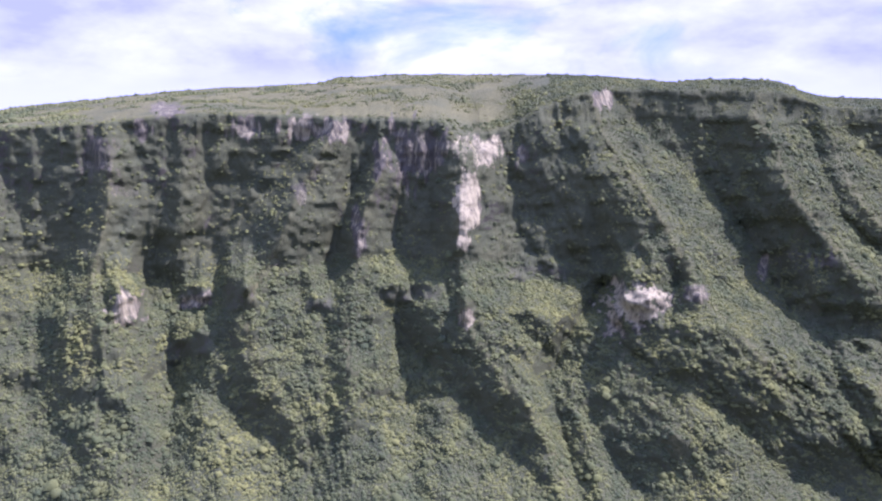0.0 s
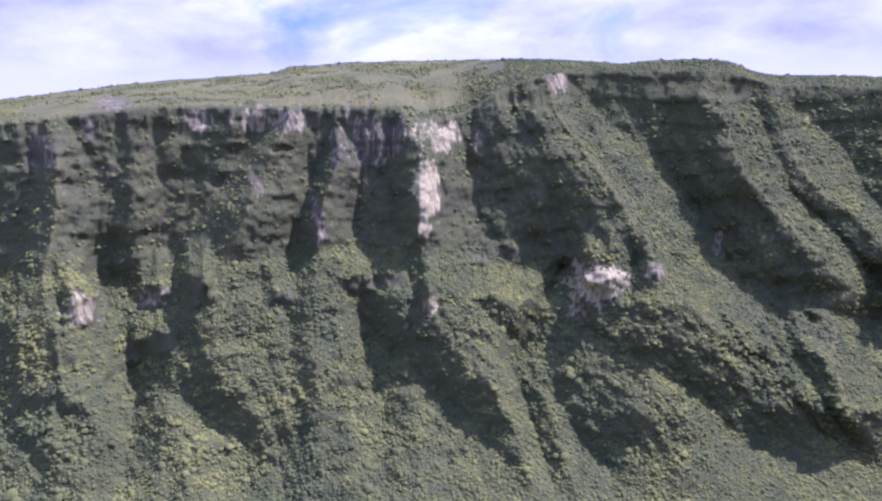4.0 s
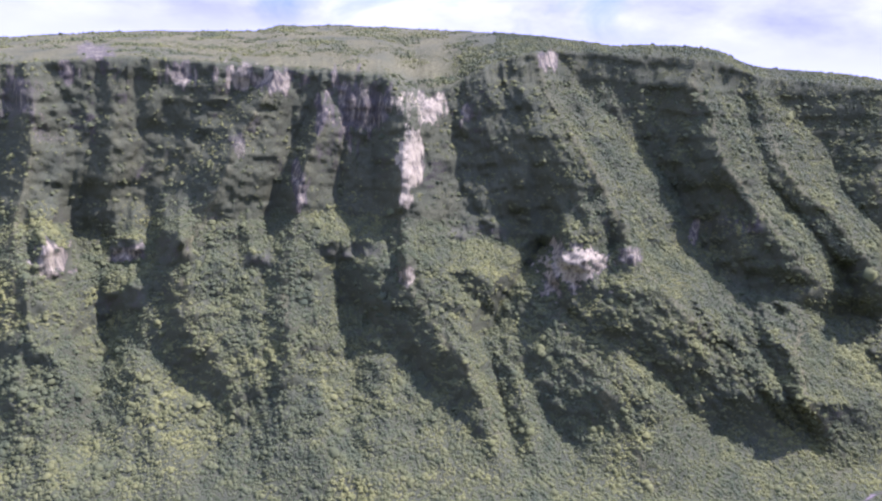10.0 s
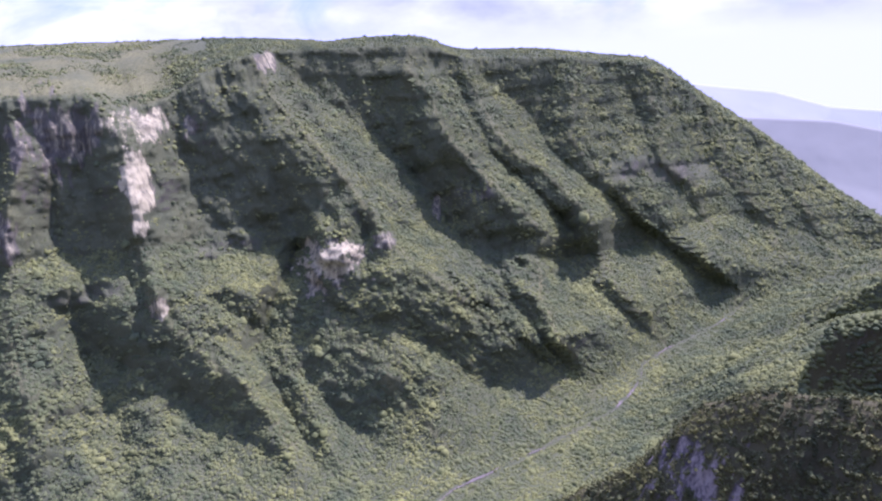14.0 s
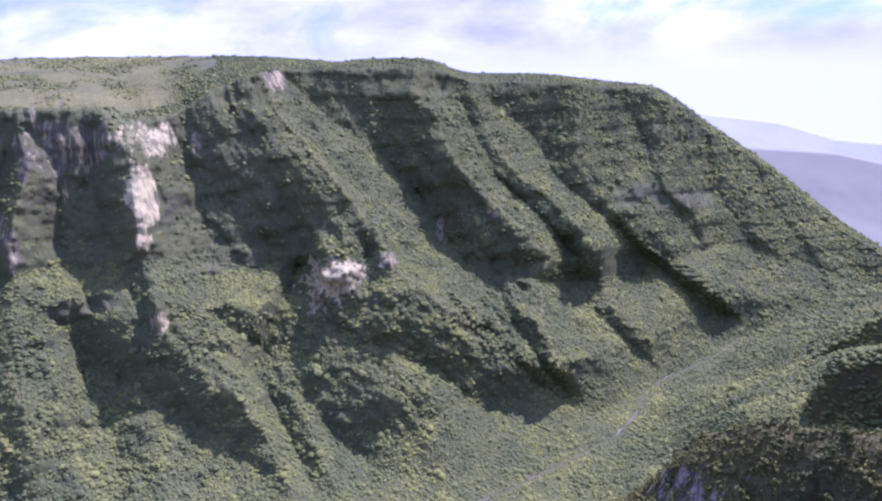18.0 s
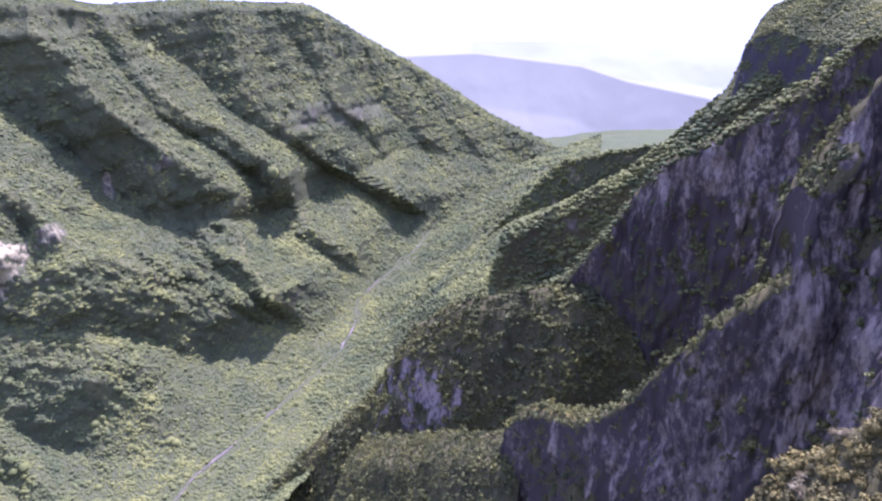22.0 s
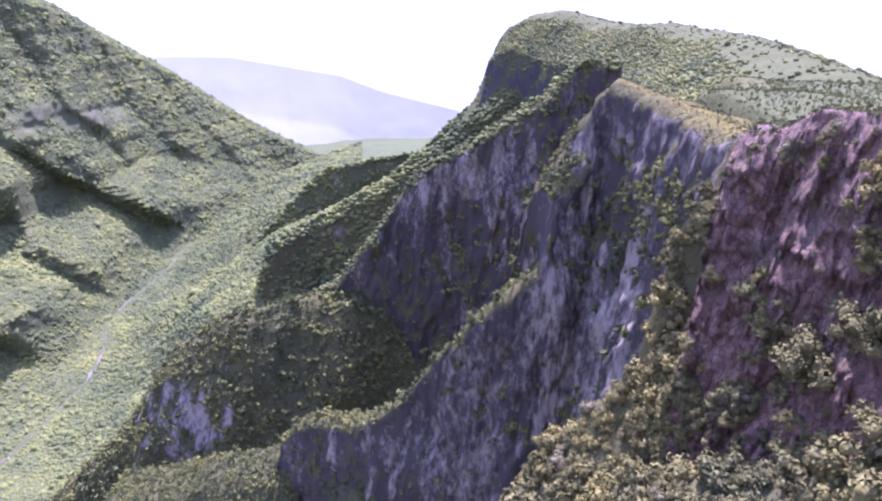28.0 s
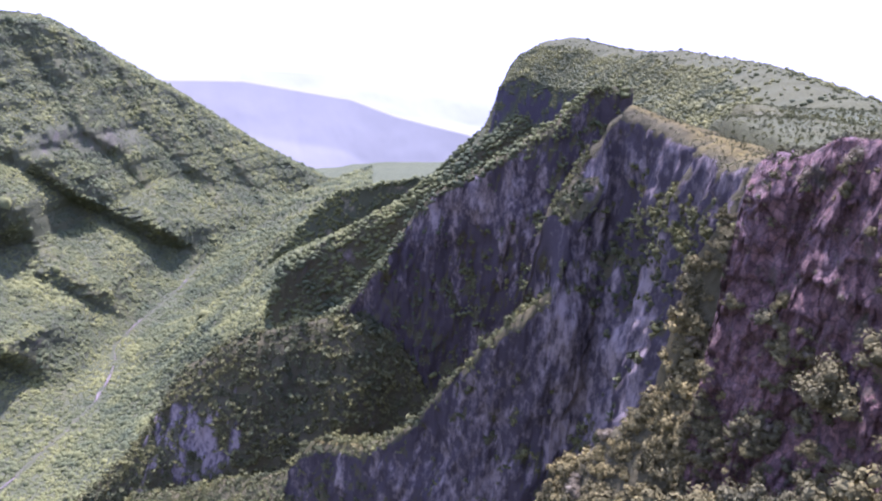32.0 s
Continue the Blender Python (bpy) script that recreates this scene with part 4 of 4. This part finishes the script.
def leafy_forest(key, name, density, size, label, stuff, floor=0.0, where=None, leaves=46, lumps=3):
    """Trees of leaves and clumps on a spur, joined."""
    P, nrm, rock = land[key]
    up = np.abs(nrm[..., 2])
    keep = np.clip((up - 0.16) * 4, floor, 1) * (1 - np.clip((rock - 0.38) * 5, 0, 1)) * (P[..., 2] > 25) * (canyon_side(P) if key != "P" else 1)
    if where is not None:
        keep = keep * where(P, up)
    spots, iu, iv = pick(P, keep, density)
    n = len(spots)
    kinds = [leaf_cloud(900 + k, leaves, lumps, 0.85, 0.26) for k in range(8)]
    which = rng.integers(0, 8, n)
    s = rng.gamma(8, 1 / 8, n) * size
    a = rng.uniform(0, 6.28, n)
    vs, fs, base = [], [], 0
    for k in range(8):
        v, f, cv, cf = kinds[k]
        pts = np.concatenate([v, cv])
        pts[:, 2] -= 0.3
        tri = np.concatenate([f[:, [0, 1, 2]], f[:, [0, 2, 3]], cf + len(v)])
        at = np.nonzero(which == k)[0]
        ca, sa = np.cos(a[at])[:, None], np.sin(a[at])[:, None]
        q = np.stack([pts[None, :, 0] * ca - pts[None, :, 1] * sa, pts[None, :, 0] * sa + pts[None, :, 1] * ca, np.repeat(pts[None, :, 2], len(at), 0)], -1) * s[at][:, None, None] + spots[at][:, None]
        vs.append(q.reshape(-1, 3))
        fs.append((tri[None] + base + len(pts) * np.arange(len(at))[:, None, None]).reshape(-1, 3))
        base += len(pts) * len(at)
    me = mesh_from(name, np.concatenate(vs), np.concatenate(fs), True)
    me.materials.append(stuff)
    tagged(new(name, me), label, "forest", kind="stuff")


leafy_forest("C2", "ridge_forest", 1 / 40, 5.0, "olive green forest on a canyon shoulder", TREES, 0.04, leaves=24, lumps=3)
leafy_forest("D", "ridge_forest", 1 / 25, 3.1, "olive green trees on the crest of the near spur", TREES, 0.012, lambda P, up: P[..., 2] < 722, 30, 3)
leafy_forest("D2", "ridge_forest", 1 / 16, 3.0, "olive green forest on the near shoulder", TREES, 0.04, leaves=30)
leafy_forest("P", "plateau_scrub", 1 / 13, 1.4, "low green scrub on the near plateau", TREES, 0.0, lambda P, up: (np.arange(P.shape[1]) < 80)[None] * 1.0, 14, 1)
leafy_forest("F", "plateau_scrub", 1 / 4, 0.9, "low dry scrub on top of the rock face", BUSH, 0.0, lambda P, up: ((up > 0.5) & (np.arange(P.shape[1]) < 115)[None]).astype(float), 24, 2)
leafy_forest("D", "meadow_scrub", 1 / 9, 0.9, "low dry scrub and tussocks on the headland meadow", BUSH, 0.0, lambda P, up: ((P[..., 2] > 715) & (up > 0.5)) * 1.0, 16, 2)
forest_spur("M", "mountain_forest", 1 / 16, 1.9, 1, "low forest on the flat-topped mountain", TREES, near=lambda P: np.clip((P[..., 2].max(axis=1, keepdims=True) - P[..., 2] - 7 + fbm(P.reshape(-1, 3), 50, 3).reshape(P.shape[:2]) * 9) / 5, 0.06, 1))


# ---------------------------------------------------------------- shrubs and trees near the lookout
BARK, bark_t, bark_b = material("bark")
bark_t.links.new(ramp(bark_t, noise_node(bark_t, 6, 6, 0.7, (1, 1, 0.3)), [(0.3, (0.05, 0.04, 0.03)), (0.7, (0.19, 0.16, 0.13))]), bark_b.inputs["Base Color"])
bark_b.inputs["Roughness"].default_value = 0.9
LEAF = foliage_material("shrub_leaves", (0.070, 0.063, 0.022), (0.172, 0.151, 0.056), 0.05)
DRY = foliage_material("dry_shrub_leaves", (0.12, 0.10, 0.05), (0.22, 0.185, 0.095), 0.05)


def leafy_mesh(name, seed, count, lumps, flat, leaf, stuff):
    v, f, cv, cf = leaf_cloud(seed, count, lumps, flat, leaf)
    tri = np.concatenate([np.concatenate([f[:, [0, 1, 2]], f[:, [0, 2, 3]]]), cf + len(v)])
    me = mesh_from(name, np.concatenate([v, cv]), tri, True)
    me.materials.append(stuff)
    return me


def trunk_mesh(name, seed, height, girth):
    """A leaning, tapered trunk with three limbs."""
    r = random.Random(seed)
    bm = bmesh.new()

    def limb(p, q, r0, r1):
        p, q = Vector(p), Vector(q)
        turn = (q - p).to_track_quat("Z", "Y").to_matrix().to_4x4()
        bmesh.ops.create_cone(bm, cap_ends=True, segments=7, radius1=r0, radius2=r1, depth=(q - p).length, matrix=Matrix.Translation((p + q) / 2) @ turn)

    top = (r.uniform(-0.1, 0.1), r.uniform(-0.1, 0.1), height)
    limb((0, 0, -0.35), top, girth, girth * 0.6)
    for k in range(3):
        a = r.uniform(0, 6.28)
        limb(top, (top[0] + math.cos(a) * 0.35, top[1] + math.sin(a) * 0.35, height + r.uniform(0.25, 0.5)), girth * 0.55, girth * 0.2)
    me = bpy.data.meshes.new(name)
    bm.to_mesh(me)
    bm.free()
    me.materials.append(BARK)
    return me


def plant(name, label, category, group, seed, count, lumps, flat, leaf, stuff, height, girth):
    root = new(name)
    tagged(root, label, category, group)
    t = new("trunk", trunk_mesh("trunk", seed, height, girth))
    t.parent = root
    c = new("crown", leafy_mesh("crown", seed, count, lumps, flat, leaf, stuff))
    c.parent = root
    return root


SHRUBS = [plant("shrub", "rounded olive-green shrub growing on a steep slope", "shrub", "shrubs on the near slope", 11 + k, 1300, 9 + k % 4, 0.75 + 0.1 * (k % 3), 0.085, LEAF, 0.3, 0.05) for k in range(5)]
SHRUBS.append(plant("shrub", "dry yellowish shrub among the green bushes", "shrub", "shrubs on the near slope", 31, 900, 9, 0.7, 0.075, DRY, 0.3, 0.05))


def set_shrubs(key, count, size, keep, seed):
    P, nrm, rock = land[key]
    r = np.random.default_rng(seed)
    w = keep(P, nrm, rock)
    e1, e2 = P[1:, :-1] - P[:-1, :-1], P[:-1, 1:] - P[:-1, :-1]
    area = np.linalg.norm(np.cross(e1, e2), axis=2) * w[:-1, :-1]
    at = r.choice(area.size, count, p=(area / area.sum()).ravel())
    iu, iv = np.unravel_index(at, area.shape)
    for k, (i, j) in enumerate(zip(iu, iv)):
        p = P[i, j]
        s = size * r.uniform(0.55, 1.35)
        which = SHRUBS[int(r.integers(0, 6))] if r.random() < 0.85 else SHRUBS[5]
        copy_thing(which, Matrix.LocRotScale(tuple(p), Euler((r.uniform(-0.15, 0.15), r.uniform(-0.15, 0.15), r.uniform(0, 6.28))), (s, s, s * r.uniform(0.8, 1.15))))


def seen_side(P, nrm, rock):
    """The upper, open part of a slope."""
    top = P[..., 2].max(axis=1, keepdims=True)
    return ((top - P[..., 2]) < 62).astype(float) * (np.abs(nrm[..., 2]) > 0.12)


def tufts(P, nrm, rock):
    """Ledges and cracks of the rock face where bushes root."""
    d = P[..., 2].max(axis=1, keepdims=True) - P[..., 2]
    m = fbm(P.reshape(-1, 3), (16, 16, 22), 3).reshape(P.shape[:2])
    bearing = np.degrees(np.arctan2(P[..., 0], P[..., 1]))
    front = (np.arange(P.shape[1]) > 98)[None]
    return np.clip((m - 0.1 + d / 400) * 3, 0, 1) * (d > 4) * (d < 110) * front * (bearing < 113)


set_shrubs("E", 125, 2.9, seen_side, 1)
set_shrubs("G", 85, 2.5, seen_side, 2)
set_shrubs("F", 78, 2.2, tufts, 3)
for k_, s_ in enumerate(SHRUBS):
    p_ = land["E"][0][40 + 22 * k_, 60]
    s_.matrix_basis = Matrix.LocRotScale(tuple(p_), Euler((0, 0, k_)), (2.6, 2.6, 2.4))


def thicket(key, count, size, keep, seed, label, stuff):
    """The bushes between the larger shrubs, grown into one another."""
    P, nrm, rock = land[key]
    r = np.random.default_rng(seed)
    w = keep(P, nrm, rock)
    e1, e2 = P[1:, :-1] - P[:-1, :-1], P[:-1, 1:] - P[:-1, :-1]
    area = np.linalg.norm(np.cross(e1, e2), axis=2) * w[:-1, :-1]
    at = r.choice(area.size, count, p=(area / area.sum()).ravel())
    iu, iv = np.unravel_index(at, area.shape)
    kinds = [leaf_cloud(seed * 10 + k, 250, 6, 0.8, 0.115) for k in range(6)]
    vs, fs, base = [], [], 0
    for k, (i, j) in enumerate(zip(iu, iv)):
        v, f, cv, cf = kinds[k % 6]
        pts = np.concatenate([v, cv])
        a = r.uniform(0, 6.28)
        ca, sa = math.cos(a), math.sin(a)
        s = size * r.gamma(6, 1 / 6)
        pts = np.stack([pts[:, 0] * ca - pts[:, 1] * sa, pts[:, 0] * sa + pts[:, 1] * ca, pts[:, 2] - 0.35], -1) * s + P[i, j]
        vs.append(pts)
        fs.append(np.concatenate([f[:, [0, 1, 2]], f[:, [0, 2, 3]], cf + len(v)]) + base)
        base += len(pts)
    me = mesh_from("thicket", np.concatenate(vs), np.concatenate(fs), True)
    me.materials.append(stuff)
    tagged(new("thicket", me), label, "bushes", kind="stuff")


thicket("E", 1150, 3.1, seen_side, 4, "dense olive and yellowish bushes on the near slope", LEAF)
thicket("G", 1050, 3.0, seen_side, 5, "dense olive bushes at the foot of the rock face", LEAF)
thicket("F", 700, 0.6, lambda P, nrm, rock: (np.arange(P.shape[1]) > 98)[None] * (np.degrees(np.arctan2(P[..., 0], P[..., 1])) < 113), 7, "small dry tufts scattered over the rock face", DRY)
thicket("F", 190, 2.2, tufts, 6, "tufts of bushes rooted in cracks of the rock face", LEAF)



def hollow(P, nrm, rock):
    """The bushy hollow under the top cliff of the near spur."""
    bearing = np.degrees(np.arctan2(P[..., 0], P[..., 1]))
    height = np.degrees(np.arctan2(P[..., 2] - 820, np.hypot(P[..., 0], P[..., 1])))
    m = fbm(P.reshape(-1, 3), 30, 3).reshape(P.shape[:2])
    return np.clip(1.3 - np.hypot((bearing - 91) / 5, (height + 18) / 3.2) + m, 0, 1) * (np.arange(P.shape[1]) > 70)[None]


# larger bushes that stand out from the rock: bearing, height angle, size
def rooted(key, bearing, up):
    """The place of a slope at a bearing and height angle from the lookout."""
    P = land[key][0][:, int(land[key][0].shape[1] * 0.3):]
    q = P.reshape(-1, 3)
    away = np.hypot(np.degrees(np.arctan2(q[:, 0], q[:, 1])) - bearing, np.degrees(np.arctan2(q[:, 2] - 820, np.hypot(q[:, 0], q[:, 1]))) - up)
    return q[int(np.argmin(away))]


BUSHES = [plant("bush", "broad olive-green bush rooted in the red rock face", "bush", "bushes on the rock face", 51 + k, 2600, 17 + 3 * k, 0.8, 0.066, LEAF, 0.3, 0.04) for k in range(2)]
for k_, (bearing_, up_, size_) in enumerate(((105.4, -28.9, 6.5), (108.7, -26.0, 5.2), (100.3, -33.9, 3.3), (101.5, -36.1, 2.7), (96.0, -19.0, 3.8), (94.8, -18.2, 2.7), (107.5, -20.6, 2.2), (108.2, -15.5, 2.2), (109.9, -36.9, 5.4), (112.7, -33.1, 6.0), (104.7, -32.8, 2.2), (96.9, -23.4, 2.2))):
    bush_ = BUSHES[k_] if k_ < 2 else copy_thing(BUSHES[k_ % 2], Matrix())
    bush_.matrix_basis = Matrix.LocRotScale(tuple(rooted("F", bearing_, up_)), Euler((0, 0, k_ * 1.7)), (size_, size_, size_ * 0.95))

thicket("D", 230, 2.8, hollow, 8, "dark green bushes in a hollow of the cliff", TREES)


# trees that stand clear of the rest on the crest of the near spur
TREE = plant("tree", "slender dark green tree on the crest of the spur", "tree", "trees on the crest", 71, 700, 14, 1.5, 0.10, TREES, 0.5, 0.045)
for k_, (bearing_, up_, far_, size_) in enumerate(((66.0, -36.9, 512, 9.0), (66.7, -37.0, 508, 6.0), (61.5, -35.9, 548, 4.0), (59.2, -36.1, 570, 4.5), (63.2, -36.5, 528, 3.5), (72.8, -32.0, 452, 4.0), (76.5, -28.7, 438, 4.5), (79.0, -26.8, 430, 4.5), (83.4, -18.0, 428, 4.0))):
    where_ = Matrix.LocRotScale(polar(bearing_, up_, far_), Euler((0, 0, k_ * 1.3)), (size_, size_, size_ * 1.1))
    if k_:
        copy_thing(TREE, where_)
TREE.matrix_basis = Matrix.LocRotScale(polar(66.0, -36.9, 512), Euler((0, 0, 0)), (7.0, 7.0, 8.5))
